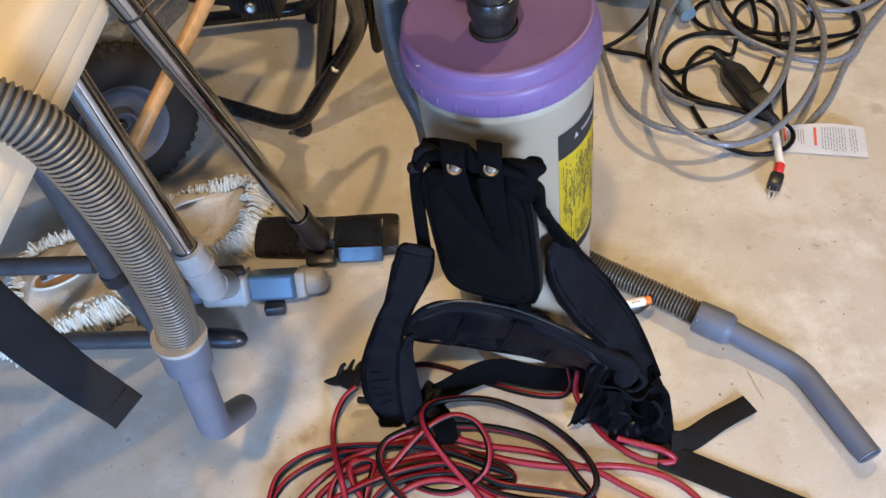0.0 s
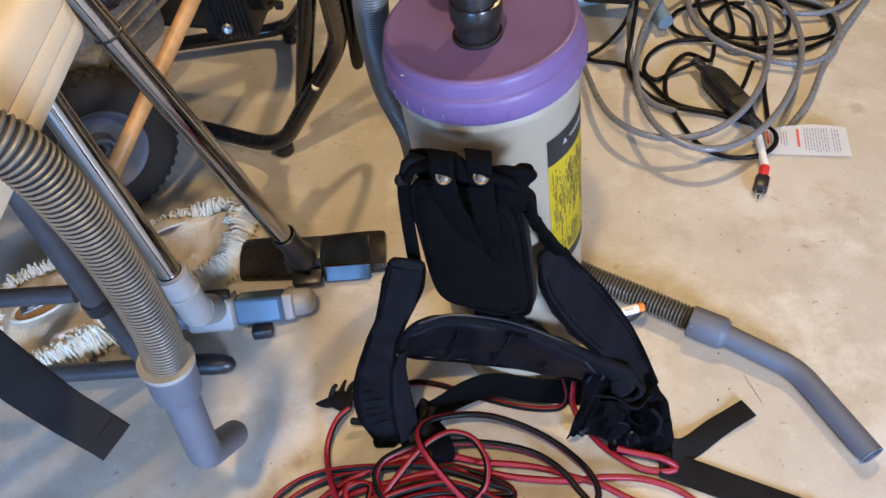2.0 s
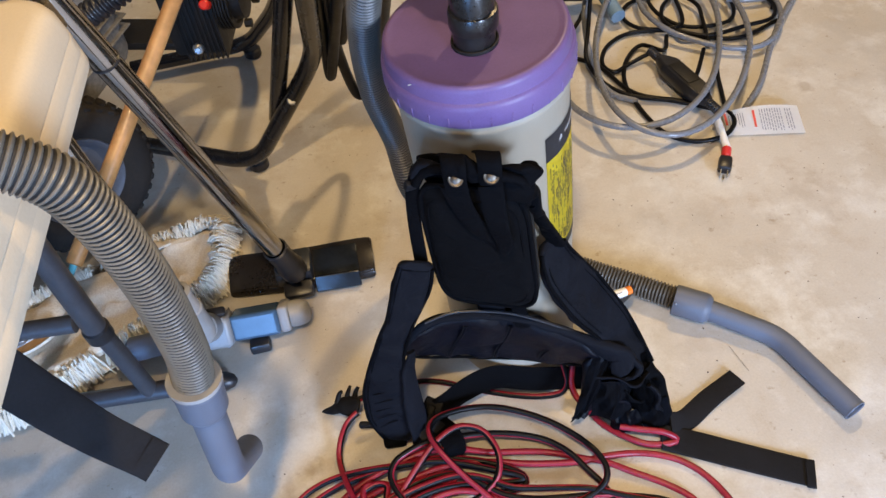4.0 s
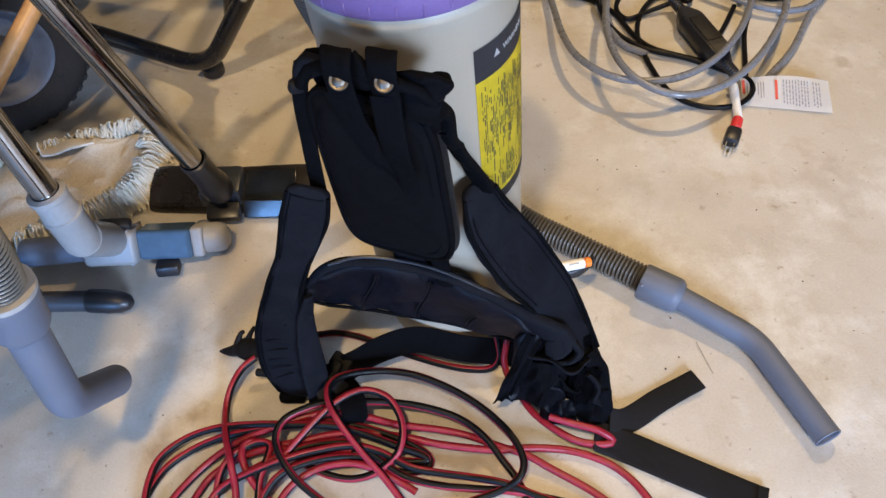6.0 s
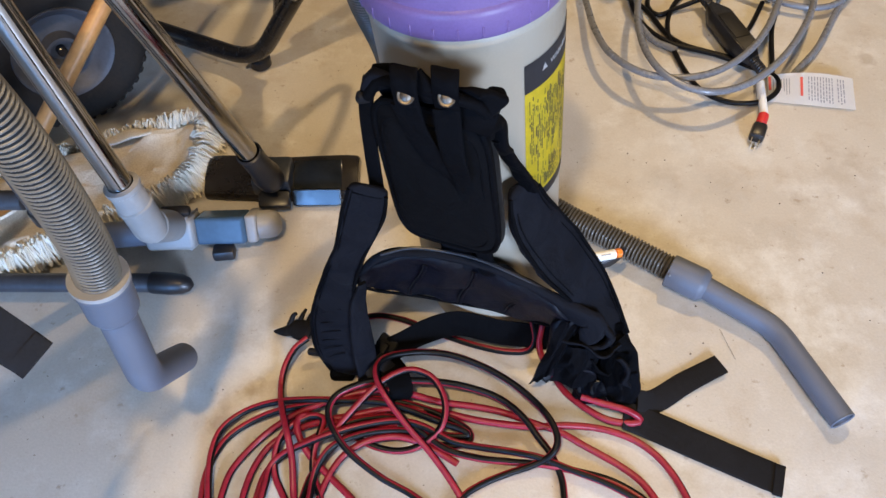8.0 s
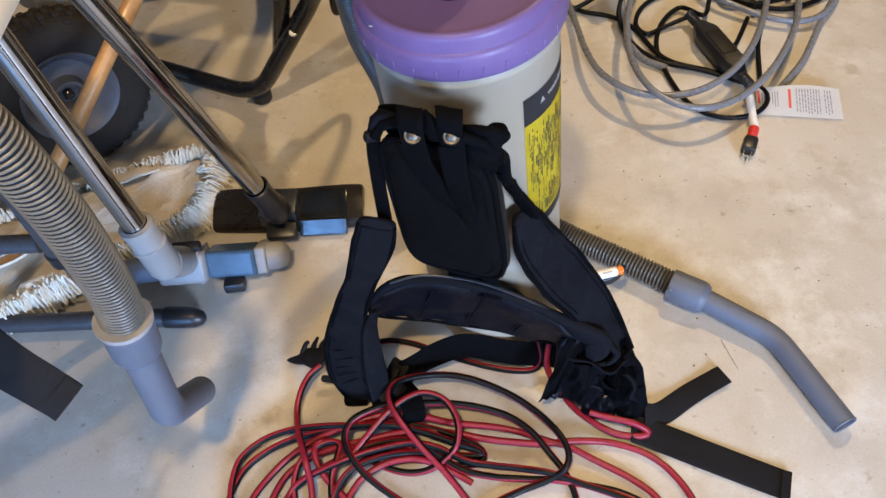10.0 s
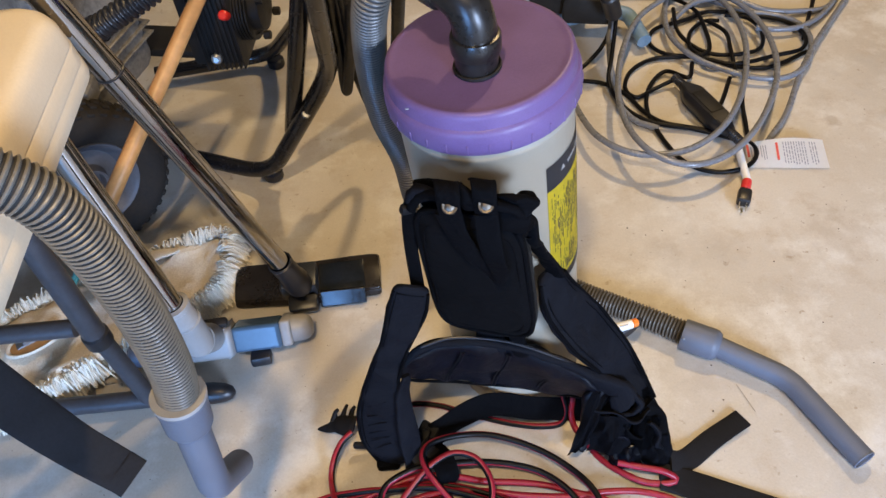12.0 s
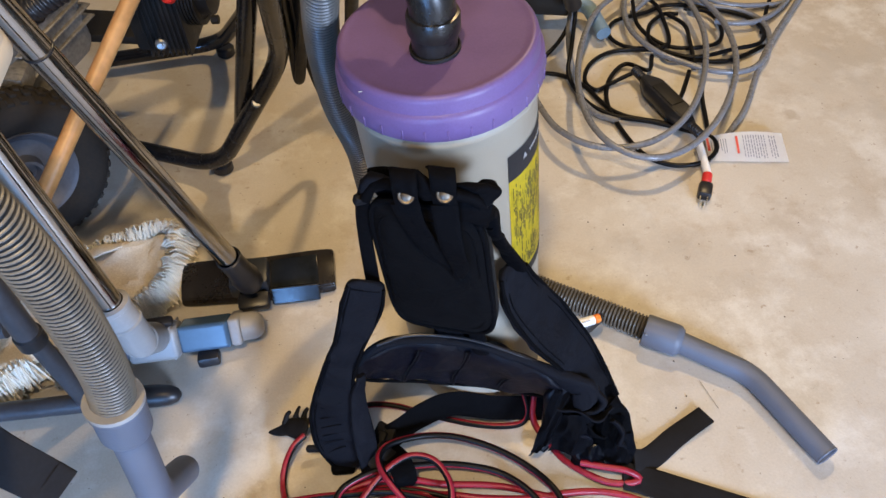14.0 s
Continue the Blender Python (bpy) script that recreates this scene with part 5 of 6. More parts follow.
# ---- mop ----
def mop():
    m = thing("dust_mop", "soiled cream canvas dust mop with cotton fringe and wooden pole", "mop")
    q = [(-0.845, 0.925, 0.022), (-0.435, 1.105, 0.022), (-0.435, 0.945, 0.022), (-0.795, 0.715, 0.022)]
    bm = cushion(q[::-1], 0.02, 0.3, 16, 72, bulge=0.006)
    for v in bm.verts:
        if v.co.z > 0.024:
            v.co.z += 0.02 * noise.noise(v.co * 10) + 0.014 * noise.noise(v.co * 26) + 0.006 * abs(noise.noise(v.co * 55))
        v.co.z = max(v.co.z, 0.006)
    head = part("canvas_head", bm, CANVAS, m, "soiled cream canvas mop head")
    rnd = random.Random(7)
    dense = rim_path(q[::-1], 0.3, 3000)
    far = [0.0]
    for a, b in zip(dense, dense[1:]):
        far.append(far[-1] + (b - a).length)
    rim = [dense[min(len(dense) - 1, int(np.searchsorted(far, far[-1] * k / 430)))] for k in range(430)]
    ctr = Vector((-0.63, 0.92, 0.02))
    fringe = bmesh.new()
    for i, p in enumerate(rim):
        a, b = rim[i - 2], rim[(i + 2) % len(rim)]
        t = (b - a).normalized()
        out = Vector((t.y, -t.x, 0))
        if out.dot(p - ctr) < 0:
            out = -out
        for k in range(6):
            L = rnd.uniform(0.022, 0.05)
            lean = t * rnd.uniform(-0.02, 0.02)
            s = p - out * rnd.uniform(0.004, 0.016) + t * rnd.uniform(-0.003, 0.003) + Vector((0, 0, rnd.uniform(0, 0.016)))
            path = smooth_path([s, s + out * L * 0.45 + lean * 0.3 + Vector((0, 0, rnd.uniform(0.0, 0.012))), s + out * L + lean + Vector((0, 0, -s.z + rnd.uniform(0.003, 0.012)))], 0.012)
            sweep(fringe, path, 0.0018, 5, caps=False)
    tagged(part("fringe", fringe, YARN, head, "looped cotton yarn fringe"), kind="stuff")
    wide = [(-0.868, 0.935, 0.006), (-0.408, 1.135, 0.006), (-0.408, 0.925, 0.006), (-0.808, 0.682, 0.006)]
    part("fringe_backing", cushion(wide[::-1], 0.010, 0.3, 6, 72, bulge=0), YARN, head)
    strip = band([(-0.60, 1.012, 0.046), (-0.575, 1.022, 0.048), (-0.545, 1.035, 0.048), (-0.52, 1.040, 0.046)], [0.012, 0.03, 0.026, 0.012], 0.006, (0.4, -0.8, 0.1), wave=0.008)
    part("cloth_tie", strip, CANVAS, head, "white cloth tie")
    c = Vector((-0.747, 0.858, 0.04))
    oval = lathe([(0, 0.0005), (0.044, 0.0006), (0.045, 0.003), (0.050, 0.004), (0.054, 0.0)], 32)
    oval.transform(Matrix.Translation(c) @ pose(0, 0, 0.006, 0, 0, 30) @ Matrix.Diagonal((1.0, 0.5, 1, 1)))
    part("pocket_rim", oval, CANVAS, head)
    hole = lathe([(0, 0.0), (0.043, 0.0)], 32)
    hole.transform(Matrix.Translation(c) @ pose(0, 0, 0.0085, 0, 0, 30) @ Matrix.Diagonal((1.0, 0.5, 1, 1)))
    part("pocket", hole, WOOD, head, "brown pocket opening")
    part("metal_clip", join(block(0.045, 0.02, 0.008, 0.003, Matrix.Translation(c) @ pose(-0.01, 0, 0.008, 0, 0, 30)), block(0.014, 0.03, 0.012, 0.003, Matrix.Translation(c) @ pose(-0.016, 0.003, 0.012, 0, 0, 30))), STEEL, m)
    lo, hi = Vector((-0.741, 0.667, 0.05)), Vector((-0.204, 1.539, 0.65))
    d = (hi - lo)
    part("pole", rod(lo + d * 0.245, lo + d * 1.12, 0.0135, 20, 0.002), WOOD, m, "orange varnished wooden pole")
    part("pole_tip", rod(lo + d * 0.215, lo + d * 0.246, 0.006, 14, 0.002), TURQUOISE, m, "turquoise plastic pole tip")


mop()


# ---- cords ----
def cord(bm, pts, r, twist=0.0, stripe=None, sides=10, closed=False):
    return sweep(bm, smooth_path(pts, 0.005, closed), r, sides, closed, True, stripe, twist)


def red_cord():
    c = thing("power_cord", "tangled red and black striped power cord lying on the floor", "cord", "cords")
    runs = [
        [(-0.189, 0.629, 0.03), (-0.207, 0.615, 0.025), (-0.219, 0.589, 0.02), (-0.223, 0.56, 0.012), (-0.212, 0.516, 0.03), (-0.198, 0.476, 0.034), (-0.19, 0.444, 0.02), (-0.185, 0.402, 0.006), (-0.178, 0.373, 0.006)],
        [(-0.307, 0.371, 0.006), (-0.31, 0.4, 0.006), (-0.31, 0.427, 0.006), (-0.303, 0.456, 0.006), (-0.288, 0.483, 0.006), (-0.259, 0.505, 0.008), (-0.222, 0.518, 0.016), (-0.178, 0.524, 0.024), (-0.136, 0.529, 0.026), (-0.089, 0.534, 0.026), (-0.046, 0.531, 0.022), (-0.003, 0.519, 0.02), (0.03, 0.505, 0.018), (0.051, 0.493, 0.012), (0.054, 0.481, 0.01), (0.043, 0.474, 0.008), (0.02, 0.472, 0.008), (-0.006, 0.478, 0.008), (-0.044, 0.487, 0.012), (-0.074, 0.489, 0.02), (-0.105, 0.483, 0.022), (-0.129, 0.471, 0.02), (-0.151, 0.448, 0.012), (-0.166, 0.423, 0.006), (-0.173, 0.393, 0.006), (-0.174, 0.373, 0.006)],
        [(-0.282, 0.372, 0.006), (-0.283, 0.396, 0.006), (-0.276, 0.432, 0.006), (-0.256, 0.464, 0.006), (-0.229, 0.491, 0.01), (-0.193, 0.512, 0.02), (-0.147, 0.528, 0.028), (-0.11, 0.54, 0.03), (-0.078, 0.545, 0.03), (-0.035, 0.541, 0.028), (-0.004, 0.535, 0.022), (0.017, 0.533, 0.016), (0.066, 0.528, 0.012), (0.104, 0.52, 0.01), (0.145, 0.502, 0.016), (0.176, 0.492, 0.014), (0.212, 0.473, 0.008), (0.252, 0.45, 0.006), (0.28, 0.428, 0.006), (0.297, 0.405, 0.006), (0.307, 0.381, 0.006)],
        [(-0.252, 0.372, 0.006), (-0.253, 0.401, 0.006), (-0.245, 0.438, 0.006), (-0.226, 0.47, 0.008), (-0.191, 0.491, 0.014), (-0.149, 0.502, 0.022), (-0.107, 0.509, 0.026), (-0.076, 0.516, 0.026), (-0.034, 0.521, 0.022), (0.018, 0.517, 0.016), (0.066, 0.507, 0.014), (0.134, 0.498, 0.016), (0.187, 0.501, 0.014), (0.235, 0.499, 0.008), (0.276, 0.486, 0.006), (0.305, 0.465, 0.006), (0.326, 0.437, 0.006), (0.34, 0.406, 0.006), (0.346, 0.382, 0.006)],
        [(-0.236, 0.372, 0.006), (-0.234, 0.402, 0.006), (-0.226, 0.433, 0.006), (-0.202, 0.457, 0.012), (-0.166, 0.476, 0.02), (-0.131, 0.491, 0.026), (-0.095, 0.502, 0.028), (-0.054, 0.506, 0.024), (-0.022, 0.492, 0.02), (0.02, 0.465, 0.014), (0.062, 0.455, 0.008), (0.104, 0.451, 0.006), (0.154, 0.445, 0.012), (0.195, 0.439, 0.006), (0.24, 0.427, 0.006), (0.273, 0.409, 0.006), (0.3, 0.386, 0.006)],
        [(-0.183, 0.373, 0.006), (-0.2, 0.402, 0.006), (-0.213, 0.427, 0.008), (-0.216, 0.451, 0.014), (-0.211, 0.476, 0.02), (-0.195, 0.495, 0.024), (-0.17, 0.507, 0.026), (-0.153, 0.502, 0.026), (-0.156, 0.481, 0.024), (-0.162, 0.461, 0.018), (-0.162, 0.433, 0.008), (-0.15, 0.403, 0.006), (-0.136, 0.374, 0.006)],
        [(-0.084, 0.375, 0.006), (-0.113, 0.404, 0.006), (-0.141, 0.429, 0.008), (-0.169, 0.455, 0.014), (-0.184, 0.478, 0.022), (-0.189, 0.495, 0.026), (-0.183, 0.507, 0.026), (-0.16, 0.507, 0.024), (-0.121, 0.494, 0.026), (-0.085, 0.498, 0.022), (-0.049, 0.499, 0.016)],
        [(0.015, 0.376, 0.006), (-0.027, 0.405, 0.006), (-0.068, 0.425, 0.012), (-0.11, 0.453, 0.026), (-0.134, 0.481, 0.036), (-0.144, 0.507, 0.04), (-0.137, 0.527, 0.044), (-0.118, 0.54, 0.046), (-0.083, 0.552, 0.046), (-0.035, 0.556, 0.04), (0.007, 0.557, 0.034), (0.05, 0.551, 0.03), (0.092, 0.537, 0.026), (0.124, 0.512, 0.024), (0.147, 0.482, 0.018), (0.165, 0.458, 0.012), (0.177, 0.429, 0.006), (0.179, 0.403, 0.006), (0.179, 0.379, 0.006)],
        [(-0.134, 0.484, 0.03), (-0.11, 0.51, 0.04), (-0.081, 0.539, 0.05), (-0.055, 0.557, 0.055), (-0.03, 0.565, 0.055), (-0.003, 0.557, 0.052), (0.013, 0.537, 0.046), (0.019, 0.514, 0.04), (0.014, 0.492, 0.03), (-0.001, 0.479, 0.02), (-0.023, 0.467, 0.012), (-0.052, 0.464, 0.008), (-0.084, 0.471, 0.01), (-0.119, 0.487, 0.016)],
        [(0.054, 0.377, 0.006), (0.041, 0.401, 0.006), (0.022, 0.428, 0.016), (-0.004, 0.458, 0.03), (-0.035, 0.489, 0.045), (-0.062, 0.521, 0.06), (-0.077, 0.549, 0.064), (-0.076, 0.571, 0.062), (-0.058, 0.587, 0.056), (-0.016, 0.598, 0.046), (0.027, 0.596, 0.04), (0.07, 0.581, 0.036), (0.108, 0.559, 0.034), (0.14, 0.532, 0.032), (0.162, 0.503, 0.034), (0.172, 0.476, 0.032), (0.166, 0.457, 0.026), (0.144, 0.446, 0.014), (0.104, 0.434, 0.006), (0.073, 0.421, 0.006), (0.046, 0.404, 0.006), (0.024, 0.377, 0.006)],
        [(-0.19, 0.657, 0.02), (-0.157, 0.67, 0.014), (-0.113, 0.678, 0.008), (-0.084, 0.681, 0.008), (-0.048, 0.673, 0.008), (-0.012, 0.658, 0.006), (0.029, 0.642, 0.006), (0.064, 0.63, 0.006), (0.104, 0.621, 0.006), (0.137, 0.619, 0.012), (0.148, 0.629, 0.03), (0.144, 0.643, 0.06), (0.142, 0.65, 0.09)],
        [(0.156, 0.65, 0.09), (0.157, 0.637, 0.06), (0.154, 0.623, 0.03), (0.159, 0.607, 0.014), (0.175, 0.579, 0.008), (0.19, 0.553, 0.01), (0.215, 0.528, 0.014), (0.245, 0.509, 0.016), (0.279, 0.504, 0.016), (0.29, 0.509, 0.018), (0.271, 0.518, 0.028), (0.239, 0.527, 0.03), (0.209, 0.537, 0.03)],
        [(-0.153, 0.374, 0.006), (-0.148, 0.403, 0.006), (-0.136, 0.433, 0.01), (-0.118, 0.457, 0.014), (-0.088, 0.474, 0.018), (-0.052, 0.48, 0.02), (-0.022, 0.476, 0.014), (0.01, 0.462, 0.008), (0.036, 0.447, 0.006)],
    ]
    for k, dx, dy in ((1, 0.012, -0.012), (4, 0.010, 0.014)):
        runs.append([(x + dx * math.sin(1 + i * 0.8), y + dy * math.cos(i * 0.6), z + 0.006) for i, (x, y, z) in enumerate(runs[k])])
    rnd = random.Random(3)
    for k, p in enumerate(runs):
        part("cord_loop", cord(bmesh.new(), p, 0.0049, twist=rnd.choice((-4, -2.5, 2.5, 4)), stripe=(0, 3 + (k % 2)), sides=12), [CORD_RED, CORD_BLACK], c)


red_cord()


def grey_cord():
    c = thing("extension_cord", "grey vinyl extension cord in loose loops", "cord", "cords")
    runs = [
        [(0.659, 1.207, 0.01), (0.726, 1.287, 0.01), (0.791, 1.396, 0.012), (0.848, 1.481, 0.02), (0.953, 1.613, 0.012), (1.067, 1.747, 0.01), (1.19, 1.862, 0.01)],
        [(0.26, 1.658, 0.01), (0.278, 1.521, 0.015), (0.287, 1.401, 0.03), (0.293, 1.307, 0.045), (0.312, 1.227, 0.055), (0.356, 1.171, 0.06), (0.414, 1.151, 0.06), (0.484, 1.16, 0.06), (0.555, 1.207, 0.06), (0.616, 1.287, 0.06), (0.672, 1.409, 0.05), (0.705, 1.53, 0.045), (0.708, 1.656, 0.04), (0.676, 1.746, 0.035), (0.607, 1.763, 0.03), (0.567, 1.689, 0.03), (0.551, 1.585, 0.03), (0.579, 1.493, 0.03), (0.635, 1.44, 0.025), (0.712, 1.4, 0.02), (0.783, 1.403, 0.02), (0.844, 1.471, 0.02), (0.868, 1.566, 0.016), (0.835, 1.629, 0.014), (0.752, 1.671, 0.014), (0.664, 1.753, 0.01), (0.528, 1.787, 0.01), (0.442, 1.794, 0.01)],
        [(0.585, 1.717, 0.05), (0.486, 1.621, 0.06), (0.418, 1.489, 0.07), (0.377, 1.35, 0.075), (0.37, 1.239, 0.075), (0.391, 1.158, 0.075), (0.436, 1.116, 0.07), (0.492, 1.109, 0.065), (0.556, 1.138, 0.06), (0.617, 1.192, 0.06), (0.669, 1.262, 0.06), (0.719, 1.356, 0.055), (0.75, 1.462, 0.05), (0.755, 1.578, 0.045), (0.723, 1.678, 0.045), (0.662, 1.737, 0.045), (0.589, 1.722, 0.048)],
        [(1.05, 1.806, 0.01), (0.964, 1.664, 0.01), (0.884, 1.647, 0.012), (0.802, 1.656, 0.02), (0.733, 1.7, 0.03), (0.647, 1.703, 0.03), (0.578, 1.652, 0.02)],
        [(0.757, 1.587, 0.02), (0.806, 1.572, 0.02), (0.863, 1.578, 0.018), (0.936, 1.631, 0.012), (1.003, 1.713, 0.01), (1.083, 1.857, 0.01)],
        [(0.401, 1.589, 0.2), (0.41, 1.578, 0.12), (0.397, 1.535, 0.06), (0.388, 1.427, 0.03), (0.404, 1.328, 0.012), (0.454, 1.283, 0.01)],
    ]
    for p in runs:
        part("cord_loop", cord(bmesh.new(), p, 0.0066, sides=12), CORD_GREY, c)


grey_cord()


def black_cord():
    t = thing("safety_plug_cord", "thin black cord in coils with an inline safety switch", "cord", "cords")
    runs = [
        [(0.537, 1.403, 0.03), (0.523, 1.425, 0.02), (0.475, 1.412, 0.01), (0.433, 1.394, 0.008), (0.416, 1.43, 0.008), (0.443, 1.489, 0.008), (0.505, 1.525, 0.008), (0.593, 1.509, 0.012), (0.671, 1.466, 0.016), (0.767, 1.481, 0.016), (0.832, 1.495, 0.016), (0.857, 1.543, 0.016), (0.841, 1.606, 0.012), (0.775, 1.653, 0.01), (0.68, 1.685, 0.01), (0.61, 1.661, 0.01), (0.534, 1.638, 0.01), (0.507, 1.586, 0.01), (0.528, 1.537, 0.012), (0.581, 1.515, 0.014), (0.63, 1.525, 0.016), (0.645, 1.62, 0.016), (0.64, 1.696, 0.016), (0.595, 1.764, 0.012), (0.518, 1.805, 0.01), (0.448, 1.82, 0.01)],
        [(0.578, 1.479, 0.02), (0.556, 1.43, 0.02), (0.516, 1.469, 0.012), (0.469, 1.424, 0.008), (0.446, 1.344, 0.008), (0.457, 1.248, 0.008), (0.484, 1.174, 0.008), (0.532, 1.14, 0.008), (0.588, 1.138, 0.012), (0.624, 1.169, 0.012), (0.625, 1.206, 0.012), (0.587, 1.234, 0.01), (0.524, 1.271, 0.01), (0.446, 1.299, 0.014), (0.397, 1.352, 0.018), (0.377, 1.425, 0.03), (0.395, 1.491, 0.06), (0.412, 1.554, 0.12), (0.408, 1.587, 0.2)],
        [(0.689, 1.645, 0.01), (0.653, 1.645, 0.012), (0.609, 1.604, 0.016), (0.591, 1.549, 0.016), (0.606, 1.51, 0.014), (0.616, 1.475, 0.01), (0.666, 1.468, 0.008), (0.746, 1.452, 0.008), (0.847, 1.494, 0.008)],
        [(0.192, 1.48, 0.01), (0.256, 1.474, 0.01), (0.31, 1.487, 0.02), (0.356, 1.519, 0.03), (0.393, 1.547, 0.06), (0.417, 1.576, 0.12), (0.416, 1.585, 0.2)],
        [(0.21, 1.6, 0.008), (0.265, 1.522, 0.008), (0.31, 1.479, 0.008), (0.37, 1.455, 0.008), (0.411, 1.41, 0.008), (0.439, 1.342, 0.008), (0.472, 1.301, 0.008), (0.547, 1.266, 0.008), (0.586, 1.233, 0.014), (0.601, 1.235, 0.02)],
        [(0.65, 1.428, 0.008), (0.611, 1.354, 0.008), (0.588, 1.323, 0.012)],
        [(0.679, 1.417, 0.012), (0.651, 1.344, 0.01), (0.636, 1.272, 0.008), (0.625, 1.22, 0.01)],
        [(0.586, 1.685, 0.03), (0.578, 1.604, 0.02), (0.609, 1.54, 0.012), (0.66, 1.51, 0.01), (0.74, 1.514, 0.012), (0.77, 1.577, 0.012), (0.755, 1.638, 0.014), (0.707, 1.66, 0.014)],
        [(0.656, 1.636, 0.02), (0.684, 1.583, 0.02), (0.676, 1.515, 0.02), (0.666, 1.441, 0.012)],
        [(0.954, 1.831, 0.008), (0.94, 1.711, 0.008), (0.899, 1.627, 0.01), (0.853, 1.538, 0.012)],
    ]
    for p in runs:
        part("cord_loop", cord(bmesh.new(), p, 0.0049, sides=10), CORD_BLACK, t)
    a, b = Vector((0.533, 1.400, 0.026)), Vector((0.590, 1.227, 0.026))
    d = (b - a).normalized()
    M = axis_pose(a.lerp(b, 0.52), d)
    body = bmesh.new()
    tiers = []
    for z, sx, sy in ((-0.088, 0.010, 0.010), (-0.078, 0.014, 0.013), (-0.056, 0.024, 0.018), (-0.048, 0.0255, 0.019), (0.040, 0.0255, 0.019), (0.052, 0.022, 0.017), (0.074, 0.013, 0.012), (0.084, 0.010, 0.010)):
        tiers.append([body.verts.new(M @ Vector((x * sx, y * sy, z))) for x, y in ((1, 0.55), (0.7, 1), (-0.7, 1), (-1, 0.55), (-1, -0.55), (-0.7, -1), (0.7, -1), (1, -0.55))])
    for lo, hi in zip(tiers, tiers[1:]):
        for k in range(8):
            body.faces.new((lo[k], lo[(k + 1) % 8], hi[(k + 1) % 8], hi[k]))
    body.faces.new(tiers[0][::-1])
    body.faces.new(tiers[-1])
    bmesh.ops.recalc_face_normals(body, faces=body.faces)
    bmesh.ops.bevel(body, geom=body.edges[:], offset=0.0015, segments=2, affect="EDGES")
    sw = part("safety_switch", body, BLACK_PLASTIC, t, "black inline safety switch box")
    part("face_plate", block(0.030, 0.003, 0.072, 0.0012, M @ pose(0, 0.0195, -0.004)), PUMP_BLACK, sw)
    part("strain_relief", ribbed([a + d * -0.03, a, a + d * 0.02], 0.0105, 0.006, 0.002, 14), [BLACK_PLASTIC, BLACK_PLASTIC], sw)
    part("strain_relief", ribbed([b - d * 0.02, b, b + d * 0.03], 0.0105, 0.006, 0.002, 14), [BLACK_PLASTIC, BLACK_PLASTIC], sw)
    p0, p1, p2, p3 = Vector((0.593, 1.155, 0.012)), Vector((0.585, 1.104, 0.012)), Vector((0.573, 1.077, 0.012)), Vector((0.555, 1.037, 0.012))
    part("plug_wrap", rod(p0 + Vector((0, 0.03, 0.004)), p1, 0.0078, 12, 0.001), WHITE, t, "white paper wrap")
    part("plug_sleeve", rod(p1, p2, 0.0095, 14, 0.003), RED_RUBBER, t, "red plug sleeve")
    ax = (p3 - p2).normalized()
    plug = part("plug", block(0.026, 0.022, 0.036, 0.006, axis_pose(p2.lerp(p3, 0.42), ax)), BLACK_PLASTIC, t, "black three-pin plug")
    side = ax.cross(Vector((0, 0, 1))).normalized()
    for k in (-1, 1):
        part("blade", block(0.0018, 0.0065, 0.018, 0.0004, axis_pose(p3 + side * 0.0065 * k, ax), 1), BRASS, plug)
    part("blade", rod(p3 + Vector((0, 0, -0.006)), p3 + ax * 0.012 + Vector((0, 0, -0.006)), 0.0024, 8), BRASS, plug)


black_cord()


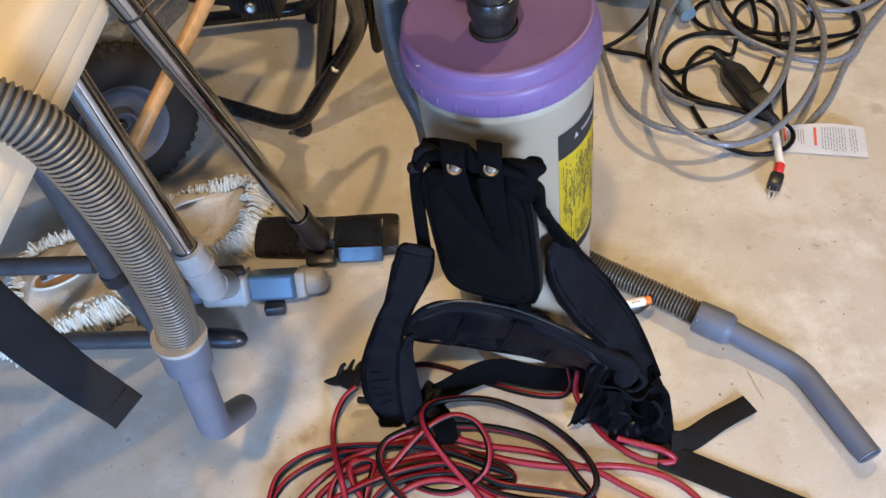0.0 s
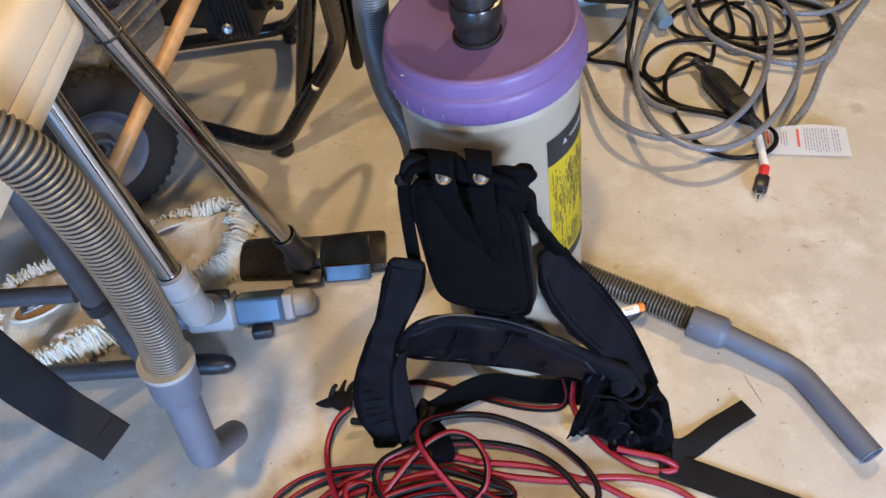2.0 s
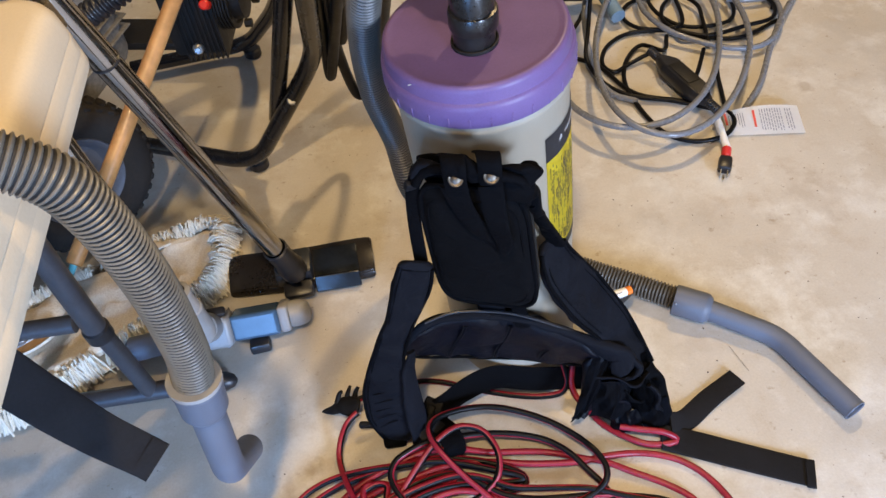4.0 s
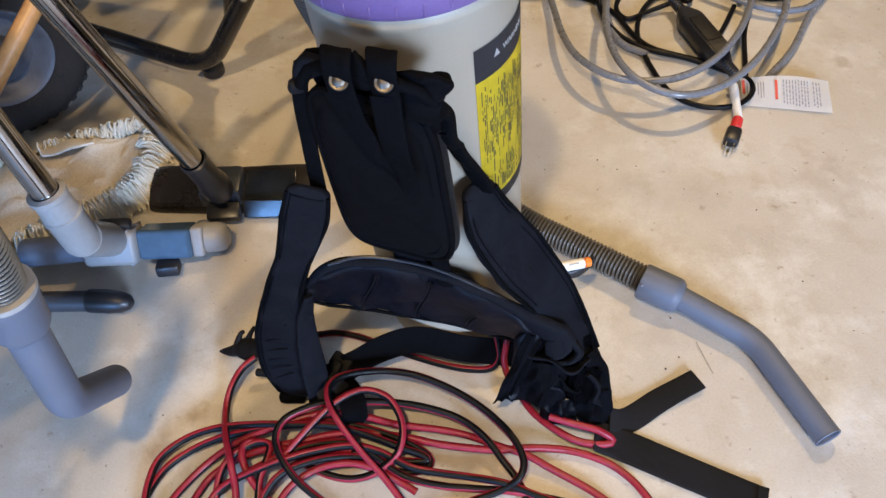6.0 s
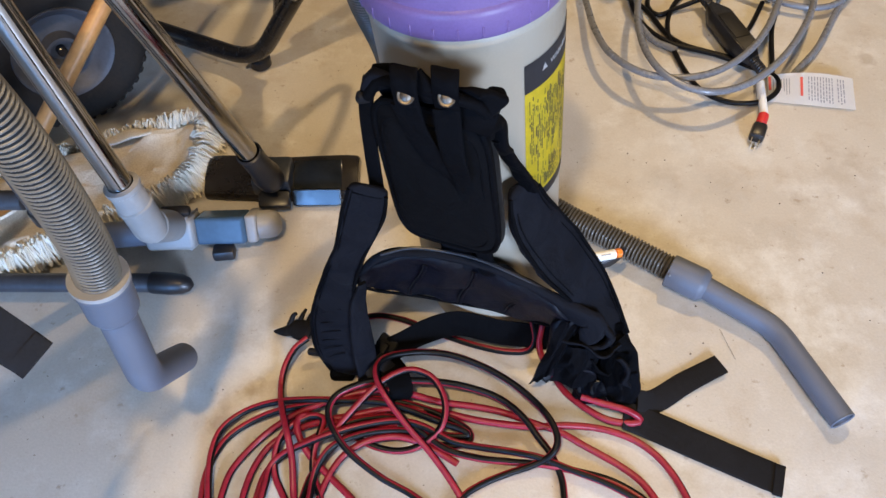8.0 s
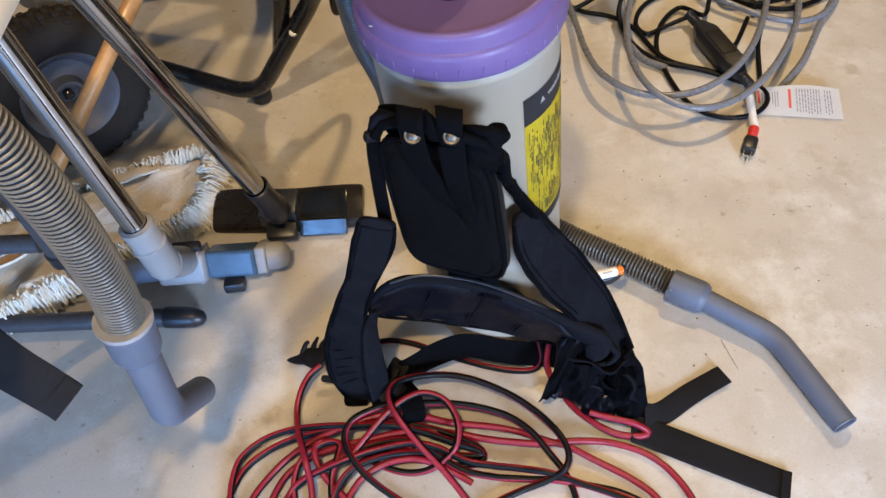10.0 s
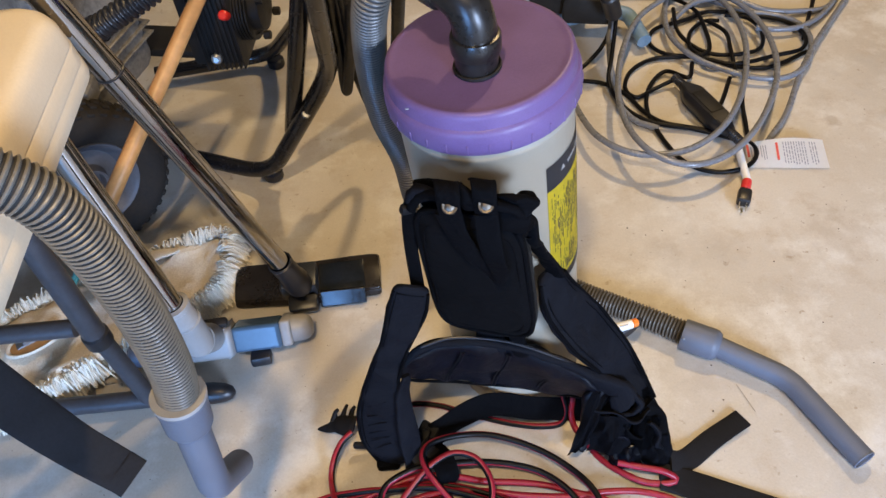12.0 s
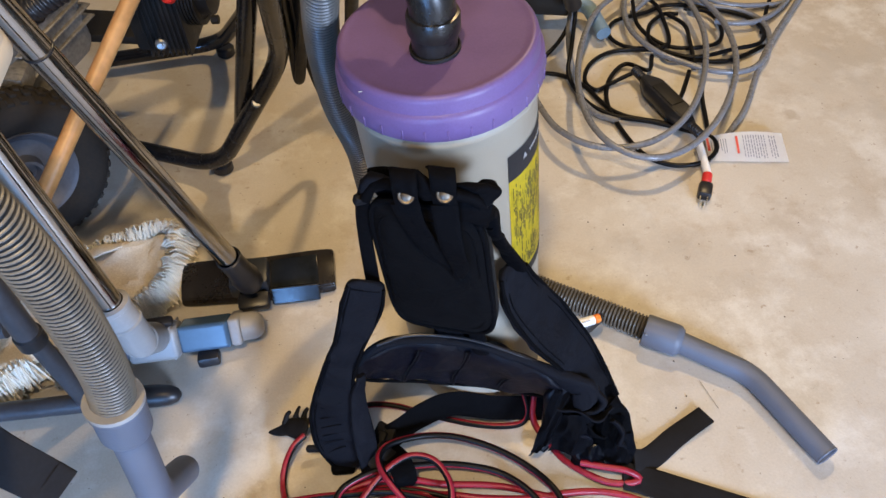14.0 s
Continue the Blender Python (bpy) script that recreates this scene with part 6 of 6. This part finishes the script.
def paper_tag():
    t = thing("paper_tag", "white folded instruction tag with fine print beside the plug", "tag")
    c = [Vector((0.612, 1.208, 0.012)), Vector((0.766, 1.194, 0.014)), Vector((0.757, 1.122, 0.004)), Vector((0.604, 1.146, 0.004))]

    def at(u, v, lift=0.0):
        p = quad_at(c, u, v)
        p.z += 0.010 * math.sin(u * 3.1) * (1 - v) + lift
        return p

    bm = bmesh.new()
    n = 16
    g = [[bm.verts.new(at(i / n, j / 6)) for j in range(7)] for i in range(n + 1)]
    for i in range(n):
        for j in range(6):
            bm.faces.new((g[i][j], g[i][j + 1], g[i + 1][j + 1], g[i + 1][j]))
    bmesh.ops.solidify(bm, geom=bm.faces[:], thickness=0.0004)
    bmesh.ops.recalc_face_normals(bm, faces=bm.faces)
    sheet = part("sheet", bm, PAPER, t)
    rnd = random.Random(9)

    def bar(u0, u1, v0, v1, mat):
        b = bmesh.new()
        b.faces.new([b.verts.new(at(u, v, 0.0016)) for u, v in ((u0, v0), (u0, v1), (u1, v1), (u1, v0))])
        return b

    lines = []
    for i in range(13):
        u = 0.46 + i * 0.034
        if 0.75 < u < 0.79:
            continue
        v = 0.14
        while v < 0.86:
            L = rnd.uniform(0.05, 0.16)
            lines.append(bar(u, u + 0.013, v, min(0.9, v + L), INK))
            v += L + 0.03
    for i in range(7):
        u = 0.06 + i * 0.03
        lines.append(bar(u, u + 0.009, 0.2, rnd.uniform(0.5, 0.85), INK))
    tagged(part("print", join(*lines), INK, sheet, "grey lines of fine print"), kind="stuff")
    part("red_bar", bar(0.37, 0.40, 0.15, 0.75, None), INK_RED, sheet, "red heading bar")
    part("red_bar", bar(0.01, 0.04, 0.1, 0.6, None), INK_RED, sheet, "red heading bar")


paper_tag()


# ---- grit on the floor ----
def grit():
    rnd = random.Random(12)
    spots = [(-0.312, 0.558, 0.001), (0.658, 0.679, 0.001), (0.362, 0.999, 0.001), (0.332, 1.021, 0.001), (0.395, 1.005, 0.001), (0.466, 0.953, 0.001), (0.518, 0.941, 0.001), (0.406, 0.882, 0.001), (0.401, 0.704, 0.001), (0.38, 0.621, 0.001), (0.402, 0.639, 0.001), (0.349, 0.561, 0.001), (0.241, 1.001, 0.001), (0.609, 0.766, 0.001), (0.714, 0.967, 0.001), (0.573, 0.906, 0.001)]
    bm = bmesh.new()

    def speck(x, y, s):
        b = bmesh.new()
        bmesh.ops.create_icosphere(b, subdivisions=1, radius=s)
        for v in b.verts:
            v.co *= rnd.uniform(0.6, 1.2)
            v.co.z = max(0, v.co.z * 0.6) + 0.0006
        bmesh.ops.translate(b, vec=(x, y, 0), verts=b.verts)
        return b

    bs = [speck(p[0], p[1], rnd.uniform(0.001, 0.002)) for p in spots]
    for _ in range(300):
        x, y = rnd.uniform(-0.9, 1.5), rnd.uniform(-0.1, 2.2)
        bs.append(speck(x, y, rnd.choice((0.0004, 0.0005, 0.0006, 0.0008, 0.0012))))
    tagged(part("floor_grit", join(*bs), SPECKS), "dark grit and crumbs scattered on the concrete", "grit", kind="stuff")
    wire = tube([(0.43, 0.663, 0.002), (0.437, 0.635, 0.003), (0.444, 0.612, 0.002)], 0.0003, 6)
    tagged(part("loose_wire", wire, SPECKS), "short thin dark wire lying on the floor", "wire")


grit()
